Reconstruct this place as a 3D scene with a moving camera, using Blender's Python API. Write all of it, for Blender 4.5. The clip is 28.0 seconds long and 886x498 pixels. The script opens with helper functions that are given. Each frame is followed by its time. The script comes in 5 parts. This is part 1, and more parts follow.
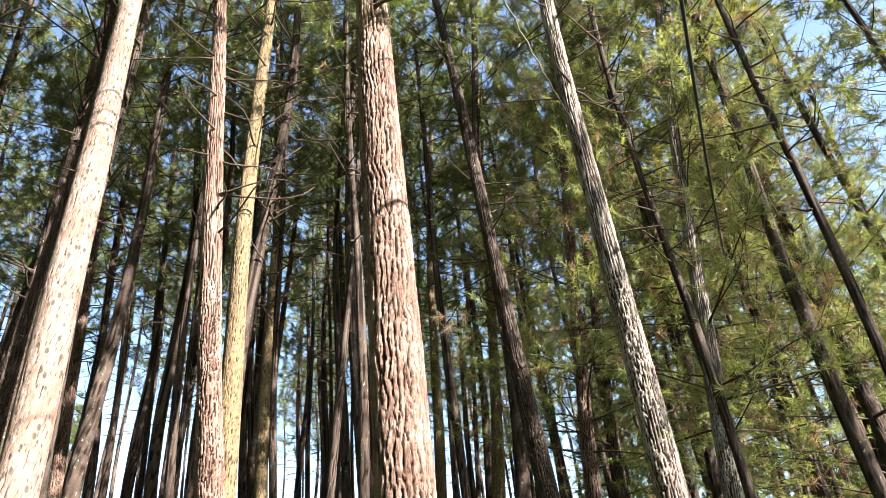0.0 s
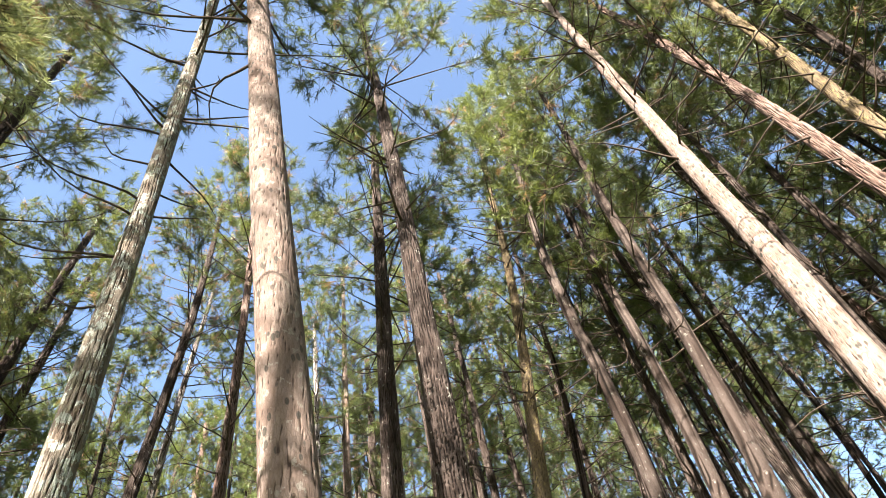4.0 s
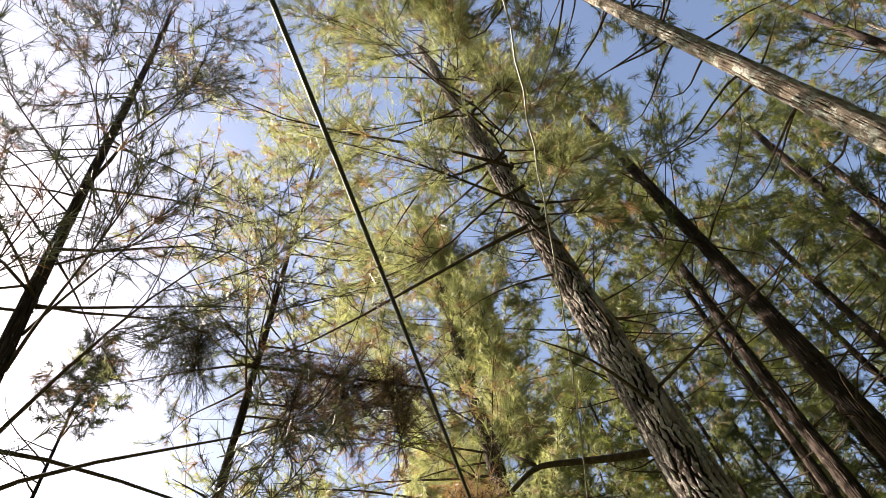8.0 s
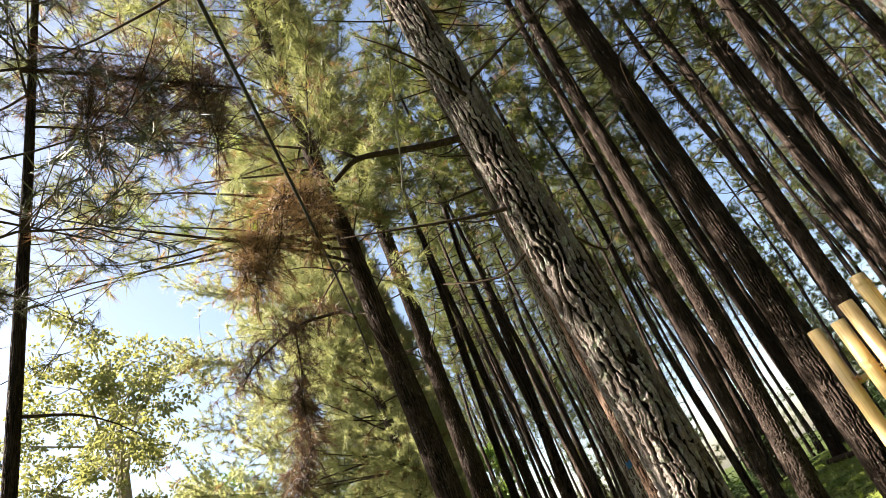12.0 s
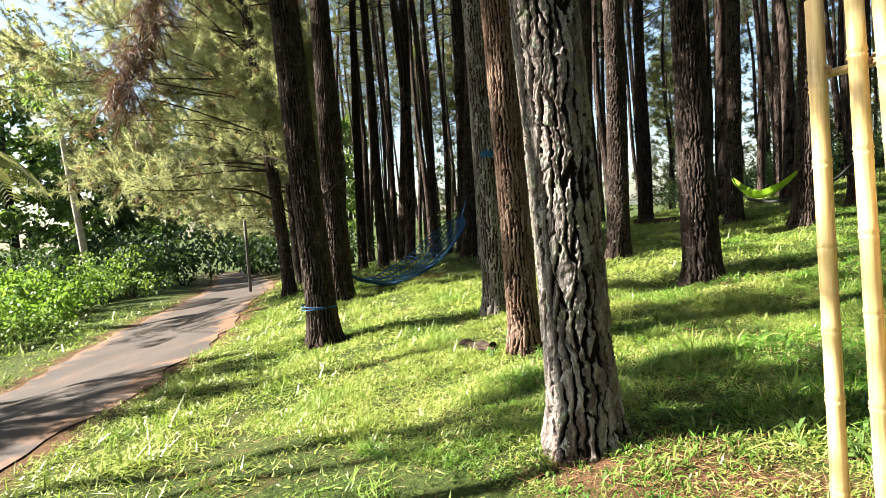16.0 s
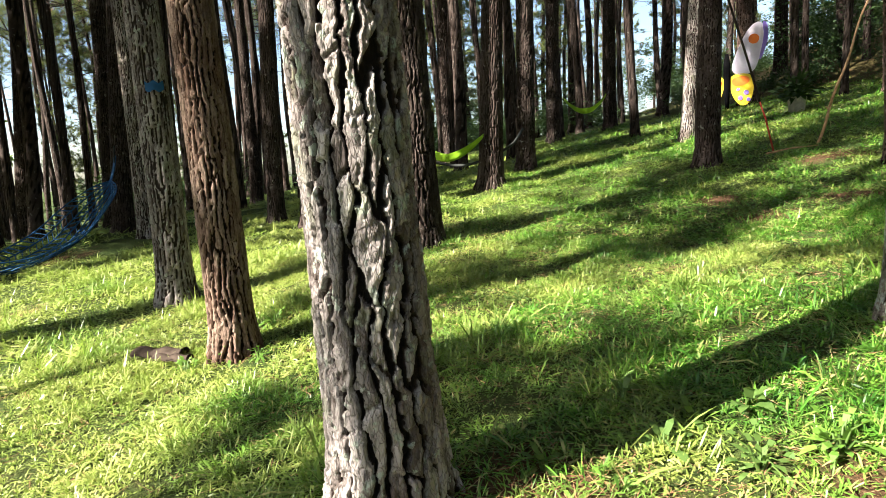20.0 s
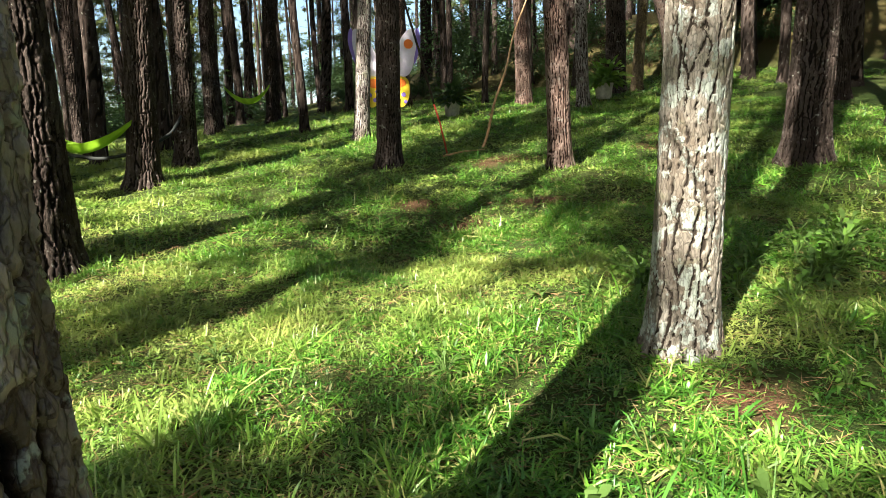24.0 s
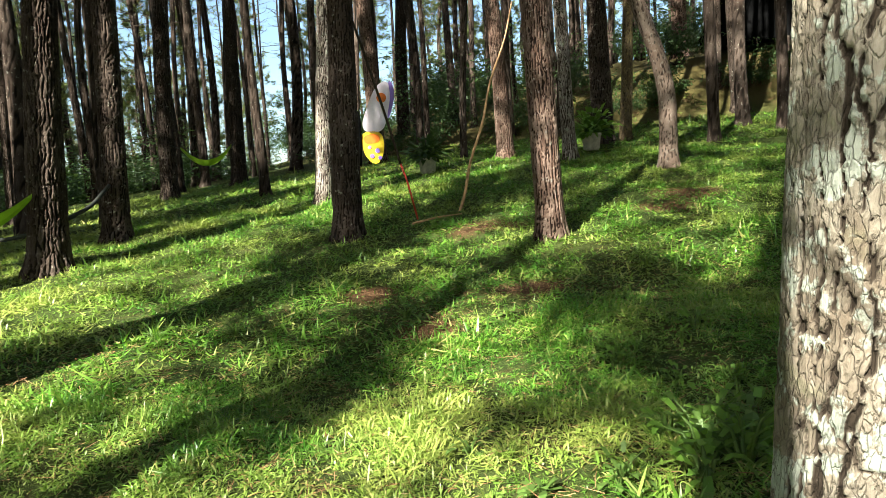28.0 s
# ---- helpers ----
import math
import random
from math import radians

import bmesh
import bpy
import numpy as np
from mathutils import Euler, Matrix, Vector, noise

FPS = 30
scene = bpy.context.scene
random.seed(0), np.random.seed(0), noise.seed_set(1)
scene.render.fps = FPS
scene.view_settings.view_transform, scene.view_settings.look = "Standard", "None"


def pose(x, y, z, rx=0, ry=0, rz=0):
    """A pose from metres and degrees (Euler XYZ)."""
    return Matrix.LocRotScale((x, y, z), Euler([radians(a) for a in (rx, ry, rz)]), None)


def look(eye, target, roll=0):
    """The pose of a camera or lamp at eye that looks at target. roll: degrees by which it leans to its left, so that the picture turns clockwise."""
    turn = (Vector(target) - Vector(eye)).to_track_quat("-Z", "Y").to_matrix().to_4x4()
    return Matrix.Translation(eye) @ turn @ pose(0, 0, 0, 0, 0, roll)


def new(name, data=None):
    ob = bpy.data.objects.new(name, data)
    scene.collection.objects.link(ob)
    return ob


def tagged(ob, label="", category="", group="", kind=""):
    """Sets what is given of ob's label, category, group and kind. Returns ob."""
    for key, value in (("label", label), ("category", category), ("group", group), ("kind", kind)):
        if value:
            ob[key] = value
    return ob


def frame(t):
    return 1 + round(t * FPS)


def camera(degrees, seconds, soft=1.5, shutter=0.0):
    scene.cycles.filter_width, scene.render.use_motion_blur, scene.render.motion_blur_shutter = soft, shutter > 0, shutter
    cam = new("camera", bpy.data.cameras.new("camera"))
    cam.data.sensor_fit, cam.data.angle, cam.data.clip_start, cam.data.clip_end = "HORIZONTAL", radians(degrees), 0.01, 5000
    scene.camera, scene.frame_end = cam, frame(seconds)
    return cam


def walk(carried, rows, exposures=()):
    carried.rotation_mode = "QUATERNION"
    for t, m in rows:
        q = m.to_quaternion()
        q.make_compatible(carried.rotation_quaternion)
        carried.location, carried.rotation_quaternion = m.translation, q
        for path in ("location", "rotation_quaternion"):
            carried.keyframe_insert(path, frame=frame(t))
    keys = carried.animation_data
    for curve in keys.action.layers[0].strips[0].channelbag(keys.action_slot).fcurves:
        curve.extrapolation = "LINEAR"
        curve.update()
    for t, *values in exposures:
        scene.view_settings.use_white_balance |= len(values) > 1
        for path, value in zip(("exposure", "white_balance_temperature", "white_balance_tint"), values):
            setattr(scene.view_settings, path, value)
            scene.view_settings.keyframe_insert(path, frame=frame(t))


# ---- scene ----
cam = camera(69.5, 28.0, 0.55)
# seconds, eye x y z, yaw to the left of +y, pitch up, lean
PATH = [
    (0.0, -0.011, 0.129, 1.892, -104.53, 30.80, -5.89),
    (0.5, 0.003, 0.116, 1.865, -100.41, 34.96, -7.11),
    (1.0, 0.021, 0.100, 1.845, -95.00, 39.08, -8.15),
    (1.5, 0.032, 0.087, 1.813, -88.35, 42.45, -10.24),
    (2.0, 0.054, 0.073, 1.791, -79.37, 44.93, -11.08),
    (2.5, 0.069, 0.051, 1.788, -69.88, 47.13, -11.50),
    (3.0, 0.085, 0.038, 1.796, -57.73, 49.20, -12.50),
    (3.5, 0.106, 0.035, 1.802, -45.50, 50.60, -12.48),
    (4.0, 0.121, 0.031, 1.810, -33.31, 51.87, -12.80),
    (4.5, 0.168, 0.031, 1.831, -22.28, 52.44, -13.08),
    (6.5, -0.060, 0.000, 1.861, 19.08, 55.46, -16.83),
    (7.0, -0.060, 0.027, 1.870, 30.84, 56.01, -17.12),
    (7.5, -0.055, 0.044, 1.876, 45.46, 57.15, -16.05),
    (8.0, -0.050, 0.068, 1.885, 58.67, 56.84, -14.40),
    (8.5, -0.026, 0.061, 1.886, 67.46, 56.25, -17.80),
    (9.0, -0.045, 0.044, 1.882, 69.93, 54.68, -26.18),
    (9.5, -0.039, 0.005, 1.868, 65.15, 50.88, -35.85),
    (10.0, -0.022, -0.029, 1.854, 58.61, 45.79, -41.53),
    (10.5, 0.002, -0.073, 1.847, 53.88, 40.10, -41.14),
    (11.0, 0.030, -0.108, 1.843, 50.43, 35.39, -36.82),
    (11.5, 0.053, -0.137, 1.842, 49.47, 30.41, -30.19),
    (13.5, -0.191, 0.154, 1.721, 50.87, 14.44, -7.07),
    (14.0, -0.224, 0.168, 1.669, 52.61, 8.46, -6.05),
    (14.5, -0.280, 0.174, 1.619, 50.90, 3.84, -5.21),
    (15.0, -0.432, 0.184, 1.572, 48.97, 0.55, -4.48),
    (15.5, -0.607, 0.209, 1.546, 46.14, -1.26, -4.75),
    (16.0, -0.732, 0.297, 1.516, 44.48, -2.92, -4.16),
    (16.5, -0.882, 0.493, 1.485, 42.97, -3.64, -4.64),
    (17.0, -1.005, 0.639, 1.471, 42.87, -4.83, -4.88),
    (17.5, -1.193, 0.761, 1.453, 38.59, -4.70, -4.31),
    (18.0, -1.410, 0.879, 1.454, 33.61, -4.64, -4.86),
    (18.5, -1.559, 1.000, 1.432, 31.66, -6.37, -4.59),
    (19.0, -1.715, 1.181, 1.405, 28.13, -5.03, -4.34),
    (19.5, -1.836, 1.333, 1.391, 23.64, -7.62, -3.94),
    (20.0, -2.030, 1.454, 1.373, 15.01, -7.52, -3.70),
    (20.5, -2.206, 1.576, 1.387, 8.87, -8.47, -4.32),
    (21.0, -2.284, 1.736, 1.372, 4.25, -8.97, -4.14),
    (21.5, -2.344, 1.944, 1.378, -1.44, -7.61, -3.36),
    (22.0, -2.415, 2.112, 1.375, -5.75, -7.91, -2.08),
    (22.5, -2.527, 2.286, 1.381, -13.93, -7.97, -2.58),
    (24.5, -2.369, 2.914, 1.450, -15.85, -10.25, -1.01),
    (25.0, -2.325, 3.166, 1.435, -16.71, -10.84, -0.23),
    (25.5, -2.292, 3.396, 1.471, -15.34, -11.11, -0.84),
    (26.0, -2.232, 3.584, 1.493, -15.49, -11.12, -2.26),
    (26.5, -2.085, 3.791, 1.515, -14.21, -9.81, -3.18),
    (27.0, -1.915, 3.933, 1.580, -14.60, -7.56, -3.75),
    (27.5, -1.813, 4.087, 1.598, -17.94, -7.08, -2.57),
    (28.0, -1.716, 4.328, 1.630, -16.54, -5.05, -3.20),
]


def stance(x, y, z, yaw, pitch, lean):
    a, b = radians(yaw), radians(pitch)
    ahead = Vector((-math.sin(a) * math.cos(b), math.cos(a) * math.cos(b), math.sin(b)))
    return look((x, y, z), Vector((x, y, z)) + ahead, lean)


walk(cam, [(row[0], stance(*row[1:])) for row in PATH], [(0.0, 3.3, 6400, 10), (4.5, 3.3, 6500, 11), (7.0, 2.9, 6900, 14), (8.0, 2.6, 7100, 16), (10.0, 2.4, 7200, 16), (11.0, 2.5, 7100, 15), (14.0, 2.75, 6700, 12), (16.0, 2.65, 6500, 10), (20.0, 2.65, 6400, 9), (22.0, 2.6, 6400, 8), (25.0, 2.48, 6500, 3), (28.0, 2.6, 6600, 0)])

# ---- world, sun and light ----
SUN_AZ, SUN_EL = 132.0, 37.0          # azimuth to the left of +y, height above the horizon
sun_from = Vector((-math.sin(radians(SUN_AZ)) * math.cos(radians(SUN_EL)),
                   math.cos(radians(SUN_AZ)) * math.cos(radians(SUN_EL)), math.sin(radians(SUN_EL))))
world = bpy.data.worlds.new("world")
scene.world = world
world.use_nodes = True
wt = world.node_tree
sky = wt.nodes.new("ShaderNodeTexSky")
sky.sky_type, sky.sun_disc = "NISHITA", False
sky.sun_elevation = radians(SUN_EL)
sky.sun_rotation = math.atan2(sun_from.x, sun_from.y)
sky.air_density, sky.dust_density, sky.ozone_density = 1.0, 1.4, 1.0
wt.links.new(sky.outputs[0], wt.nodes["Background"].inputs[0])
wt.nodes["Background"].inputs[1].default_value = 0.05
lamp = bpy.data.lights.new("sun", "SUN")
lamp.energy, lamp.angle, lamp.color = 5.0, radians(0.6), (1.0, 0.93, 0.82)
sun = new("sun", lamp)
sun.matrix_world = look(sun_from * 100, (0, 0, 0))


# ---- materials ----
class Nodes:
    """A small wrapper for writing node materials."""

    def __init__(self, name, rough=0.8, spec=0.3):
        self.mat = bpy.data.materials.new(name)
        self.mat.use_nodes = True
        self.t = self.mat.node_tree
        self.b = self.t.nodes["Principled BSDF"]
        self.b.inputs["Roughness"].default_value = rough
        self.b.inputs["Specular IOR Level"].default_value = spec

    def n(self, kind):
        return self.t.nodes.new(kind)

    def link(self, a, b):
        self.t.links.new(a, b)

    def coords(self, scale=(1, 1, 1), kind="Object"):
        c = self.n("ShaderNodeTexCoord")
        m = self.n("ShaderNodeMapping")
        m.inputs["Scale"].default_value = scale
        self.link(c.outputs[kind], m.inputs[0])
        return m.outputs[0]

    def noise(self, vec, scale, detail=4.0, rough=0.6):
        k = self.n("ShaderNodeTexNoise")
        k.inputs["Scale"].default_value, k.inputs["Detail"].default_value = scale, detail
        k.inputs["Roughness"].default_value = rough
        if vec is not None:
            self.link(vec, k.inputs["Vector"])
        return k.outputs["Fac"]

    def ramp(self, fac, *stops):
        r = self.n("ShaderNodeValToRGB")
        e = r.color_ramp.elements
        while len(e) < len(stops):
            e.new(0.5)
        for el, (pos, col) in zip(e, stops):
            el.position, el.color = pos, (*col, 1.0)
        self.link(fac, r.inputs[0])
        return r.outputs[0]

    def mix(self, fac, a, b, blend="MIX"):
        m = self.n("ShaderNodeMix")
        m.data_type, m.blend_type = "RGBA", blend
        for sock, value in ((m.inputs[0], fac), (m.inputs[6], a), (m.inputs[7], b)):
            if isinstance(value, (int, float)):
                sock.default_value = value
            elif isinstance(value, tuple):
                sock.default_value = (*value, 1.0)
            else:
                self.link(value, sock)
        return m.outputs[2]

    def math(self, op, a, b=0.0):
        m = self.n("ShaderNodeMath")
        m.operation = op
        for sock, value in ((m.inputs[0], a), (m.inputs[1], b)):
            if isinstance(value, (int, float)):
                sock.default_value = value
            else:
                self.link(value, sock)
        return m.outputs[0]

    def attr(self, name):
        a = self.n("ShaderNodeAttribute")
        a.attribute_name = name
        return a.outputs["Fac"]

    def random(self):
        return self.n("ShaderNodeObjectInfo").outputs["Random"]

    def island(self):
        return self.n("ShaderNodeNewGeometry").outputs["Random Per Island"]

    def base(self, col):
        if isinstance(col, tuple):
            self.b.inputs["Base Color"].default_value = (*col, 1.0)
        else:
            self.link(col, self.b.inputs["Base Color"])

    def bump(self, height, strength=0.5, dist=0.02):
        k = self.n("ShaderNodeBump")
        k.inputs["Strength"].default_value, k.inputs["Distance"].default_value = strength, dist
        self.link(height, k.inputs["Height"])
        self.link(k.outputs[0], self.b.inputs["Normal"])

    def translucent(self, col, share):
        """Thin leaves: lets part of the light through."""
        tr = self.n("ShaderNodeBsdfTranslucent")
        mx = self.n("ShaderNodeMixShader")
        mx.inputs[0].default_value = share
        if isinstance(col, tuple):
            tr.inputs[0].default_value = (*col, 1.0)
        else:
            self.link(col, tr.inputs[0])
        self.link(self.b.outputs[0], mx.inputs[1])
        self.link(tr.outputs[0], mx.inputs[2])
        self.link(mx.outputs[0], self.t.nodes["Material Output"].inputs[0])


def bark_material(name, crack, flank, low, high, lichen, lichen_at, moss=0.0, flecks=False, bump=0.8, spots_scale=13.0):
    """Pine bark: near-black fissures, brown flanks, flaky plates with lichen."""
    k = Nodes(name, 0.92, 0.12)
    v = k.coords()
    plate, tone = k.attr("plate"), k.attr("tone")
    grain = k.noise(k.coords((1, 1, 0.3)), 60.0, 6.0, 0.75)
    crust = k.n("ShaderNodeTexVoronoi")
    crust.feature = "DISTANCE_TO_EDGE"
    crust.inputs["Scale"].default_value = 1.0
    warp = k.n("ShaderNodeTexNoise")
    warp.inputs["Scale"].default_value, warp.inputs["Detail"].default_value = 1.3, 4.0
    fine = k.coords((52, 52, 19))
    k.link(fine, warp.inputs["Vector"])
    add = k.n("ShaderNodeMix")
    add.data_type, add.blend_type = "RGBA", "ADD"
    add.inputs[0].default_value = 0.9
    k.link(fine, add.inputs[6])
    k.link(warp.outputs["Color"], add.inputs[7])
    k.link(add.outputs[2], crust.inputs["Vector"])
    chip = k.ramp(crust.outputs["Distance"], (0.0, (0, 0, 0)), (0.09, (1, 1, 1)))
    big = k.noise(v, 1.1, 3.0)
    body = k.mix(k.ramp(k.math("MULTIPLY", k.math("ADD", grain, tone), 0.5), (0.3, (0, 0, 0)), (0.68, (1, 1, 1))), low, high)
    body = k.mix(k.ramp(big, (0.40, (0, 0, 0)), (0.62, (0.5, 0.5, 0.5))), body, (low[0] * 1.1, low[1] * 0.85, low[2] * 0.75))
    spots = k.noise(v, spots_scale, 6.0, 0.62)
    lf = k.math("MULTIPLY", k.ramp(spots, (lichen_at, (0, 0, 0)), (lichen_at + 0.035, (1, 1, 1))), k.ramp(plate, (0.45, (0, 0, 0)), (0.65, (1, 1, 1))))
    body = k.mix(lf, body, k.mix(grain, lichen, tuple(c * 0.75 for c in lichen)))
    if moss:
        gm = k.math("MULTIPLY", k.ramp(k.noise(v, 4.2, 5.0, 0.6), (0.56, (0, 0, 0)), (0.64, (1, 1, 1))), moss)
        body = k.mix(gm, body, (0.2, 0.23, 0.12))
    if flecks:
        vor = k.n("ShaderNodeTexVoronoi")
        vor.inputs["Scale"].default_value = 1.0
        k.link(k.coords((15, 15, 8)), vor.inputs["Vector"])
        fl = k.ramp(vor.outputs["Distance"], (0.2, (1, 1, 1)), (0.26, (0, 0, 0)))
        body = k.mix(k.math("MULTIPLY", fl, k.ramp(big, (0.3, (0.35, 0.35, 0.35)), (0.5, (1, 1, 1)))), body, (0.03, 0.032, 0.028))
    body = k.mix(k.math("MULTIPLY", k.math("SUBTRACT", 1.0, chip), 0.5), body, flank)
    # fissures: dark inner bark, blackened with depth to hold their shade
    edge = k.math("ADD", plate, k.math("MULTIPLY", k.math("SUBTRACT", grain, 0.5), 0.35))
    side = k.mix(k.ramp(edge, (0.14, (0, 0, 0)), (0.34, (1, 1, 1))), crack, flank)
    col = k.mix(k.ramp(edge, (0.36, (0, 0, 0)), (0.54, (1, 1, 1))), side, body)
    col = k.mix(k.math("MULTIPLY", k.random(), 0.3), col, (low[0] * 0.8, low[1] * 0.75, low[2] * 0.7))
    k.base(col)
    k.bump(k.math("ADD", k.math("ADD", grain, k.math("MULTIPLY", chip, 0.5)), k.math("MULTIPLY", plate, 1.2)), bump, 0.014)
    return k.mat


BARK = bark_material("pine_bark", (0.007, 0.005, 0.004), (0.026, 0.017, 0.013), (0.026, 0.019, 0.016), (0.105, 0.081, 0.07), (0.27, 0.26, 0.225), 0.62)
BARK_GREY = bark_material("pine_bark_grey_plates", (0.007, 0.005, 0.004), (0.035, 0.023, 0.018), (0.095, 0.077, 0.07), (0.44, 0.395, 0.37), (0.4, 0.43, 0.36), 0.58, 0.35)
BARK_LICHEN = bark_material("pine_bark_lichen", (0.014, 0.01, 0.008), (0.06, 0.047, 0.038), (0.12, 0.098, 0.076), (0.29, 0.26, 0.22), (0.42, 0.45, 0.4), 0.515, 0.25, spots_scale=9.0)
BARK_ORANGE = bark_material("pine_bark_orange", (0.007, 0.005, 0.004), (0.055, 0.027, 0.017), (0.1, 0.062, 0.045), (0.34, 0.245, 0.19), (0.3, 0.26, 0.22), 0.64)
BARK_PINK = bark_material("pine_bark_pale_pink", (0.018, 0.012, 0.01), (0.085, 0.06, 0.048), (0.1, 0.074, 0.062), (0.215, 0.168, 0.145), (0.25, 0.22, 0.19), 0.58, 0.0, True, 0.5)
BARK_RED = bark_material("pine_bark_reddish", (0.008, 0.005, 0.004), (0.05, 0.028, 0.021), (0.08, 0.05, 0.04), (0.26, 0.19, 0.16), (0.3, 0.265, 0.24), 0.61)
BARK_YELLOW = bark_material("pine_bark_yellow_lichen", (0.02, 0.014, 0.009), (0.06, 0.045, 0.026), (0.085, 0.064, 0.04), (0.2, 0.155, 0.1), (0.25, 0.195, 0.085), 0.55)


def needle_material(name, dark, light, share=0.35):
    k = Nodes(name, 0.5, 0.35)
    spray = k.ramp(k.noise(k.coords(), 1.7, 3.0, 0.65), (0.36, (0, 0, 0)), (0.64, (1, 1, 1)))
    col = k.mix(k.math("ADD", k.math("MULTIPLY", k.island(), 0.4), k.math("MULTIPLY", spray, 0.6)), dark, light)
    col = k.mix(k.math("MULTIPLY", k.random(), 0.35), col, (dark[0] * 0.8, dark[1] * 0.75, dark[2] * 0.9))
    k.base(col)
    k.translucent(k.mix(0.5, col, (light[0] * 1.5, light[1] * 1.35, light[2] * 0.8)), share)
    return k.mat


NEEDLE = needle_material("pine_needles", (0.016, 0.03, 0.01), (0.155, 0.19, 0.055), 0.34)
# lighter needle greens for sunny boughs: the sunlight is put into the colour
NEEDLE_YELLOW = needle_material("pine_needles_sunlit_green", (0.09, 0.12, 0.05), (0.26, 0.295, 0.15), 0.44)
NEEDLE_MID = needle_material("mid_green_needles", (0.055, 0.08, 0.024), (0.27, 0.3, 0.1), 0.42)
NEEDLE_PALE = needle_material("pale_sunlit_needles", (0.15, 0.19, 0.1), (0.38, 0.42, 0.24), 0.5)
# needle green darkened for backlit boughs: their shade is in the colour
NEEDLE_SHADE = needle_material("shaded_drooping_needles", (0.018, 0.024, 0.016), (0.06, 0.07, 0.042), 0.12)
NEEDLE_FRESH = needle_material("fresh_pine_needles", (0.09, 0.17, 0.02), (0.24, 0.35, 0.05), 0.45)
NEEDLE_DRY = needle_material("dry_pine_needles", (0.1, 0.06, 0.036), (0.27, 0.18, 0.1), 0.38)
NEEDLE_DEAD = needle_material("dead_needles", (0.05, 0.03, 0.022), (0.16, 0.095, 0.06), 0.25)
LEAF = needle_material("broad_leaves", (0.055, 0.11, 0.025), (0.17, 0.27, 0.06), 0.4)
LEAF_OLIVE = needle_material("olive_broad_leaves", (0.09, 0.115, 0.045), (0.26, 0.28, 0.12), 0.4)
# the broad leaves again, with the shade of the wood put into their green
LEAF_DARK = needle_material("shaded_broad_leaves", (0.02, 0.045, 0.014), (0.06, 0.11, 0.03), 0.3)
LEAF_YELLOW = needle_material("yellowing_leaves", (0.13, 0.14, 0.02), (0.38, 0.28, 0.03), 0.35)
WEED = needle_material("bright_weed_leaves", (0.07, 0.16, 0.025), (0.19, 0.33, 0.05), 0.4)


def grass_material():
    k = Nodes("grass_blades", 0.38, 0.45)
    col = k.ramp(k.island(), (0.0, (0.016, 0.06, 0.006)), (0.35, (0.075, 0.2, 0.018)), (0.78, (0.185, 0.37, 0.045)), (0.94, (0.4, 0.35, 0.14)))
    tufty = k.noise(k.coords(), 3.1, 4.0)
    col = k.mix(k.ramp(tufty, (0.42, (0.65, 0.65, 0.65)), (0.56, (0, 0, 0))), col, (0.03, 0.115, 0.014))
    # yellower and paler towards the path
    place = k.n("ShaderNodeSeparateXYZ")
    k.link(k.coords(), place.inputs[0])
    near_path = k.math("MULTIPLY", k.math("ADD", k.math("MULTIPLY", place.outputs[0], -1.0), -2.2), 0.3)
    dry = k.math("ADD", k.noise(k.coords(), 0.9, 3.0), k.math("MULTIPLY", k.ramp(near_path, (0.0, (0, 0, 0)), (1.0, (1, 1, 1))), 0.2))
    col = k.mix(k.ramp(dry, (0.47, (0, 0, 0)), (0.7, (0.7, 0.7, 0.7))), col, (0.36, 0.38, 0.1))
    k.base(col)
    k.translucent(k.mix(0.6, col, (0.2, 0.38, 0.03)), 0.3)
    return k.mat


GRASS = grass_material()


def ground_material():
    k = Nodes("forest_floor", 0.95, 0.1)
    v = k.coords()
    fine, mid, big = k.noise(v, 26.0, 6.0, 0.7), k.noise(v, 3.0, 5.0), k.noise(v, 0.5, 3.0)
    turf = k.ramp(fine, (0.3, (0.01, 0.016, 0.005)), (0.5, (0.034, 0.055, 0.013)), (0.72, (0.1, 0.13, 0.03)))
    turf = k.mix(k.ramp(big, (0.42, (0, 0, 0)), (0.65, (0.5, 0.5, 0.5))), turf, (0.07, 0.08, 0.025))
    litter = k.ramp(k.noise(k.coords((1, 1, 1)), 55.0, 5.0, 0.75), (0.3, (0.03, 0.018, 0.011)), (0.5, (0.09, 0.048, 0.026)), (0.7, (0.19, 0.115, 0.06)))
    fac = k.math("ADD", k.attr("litter"), k.math("MULTIPLY", k.ramp(mid, (0.56, (0, 0, 0)), (0.72, (1, 1, 1))), 0.5))
    k.base(k.mix(fac, turf, litter))
    k.bump(fine, 0.9, 0.05)
    return k.mat


GROUND = ground_material()


def road_material():
    k = Nodes("worn_asphalt", 0.85, 0.3)
    v = k.coords()
    grain, mid = k.noise(v, 90.0, 4.0, 0.7), k.noise(v, 1.6, 5.0, 0.65)
    col = k.ramp(grain, (0.3, (0.028, 0.023, 0.021)), (0.6, (0.058, 0.047, 0.041)), (0.8, (0.11, 0.09, 0.078)))
    col = k.mix(k.ramp(mid, (0.45, (0, 0, 0)), (0.7, (0.7, 0.7, 0.7))), col, (0.08, 0.053, 0.038))
    edge = k.math("ADD", k.attr("edge"), k.math("MULTIPLY", k.math("SUBTRACT", mid, 0.5), 1.6))
    col = k.mix(k.ramp(edge, (0.8, (0, 0, 0)), (0.98, (1, 1, 1))), col, (0.13, 0.075, 0.045))
    k.base(col)
    k.bump(grain, 0.5, 0.01)
    return k.mat


ROAD = road_material()


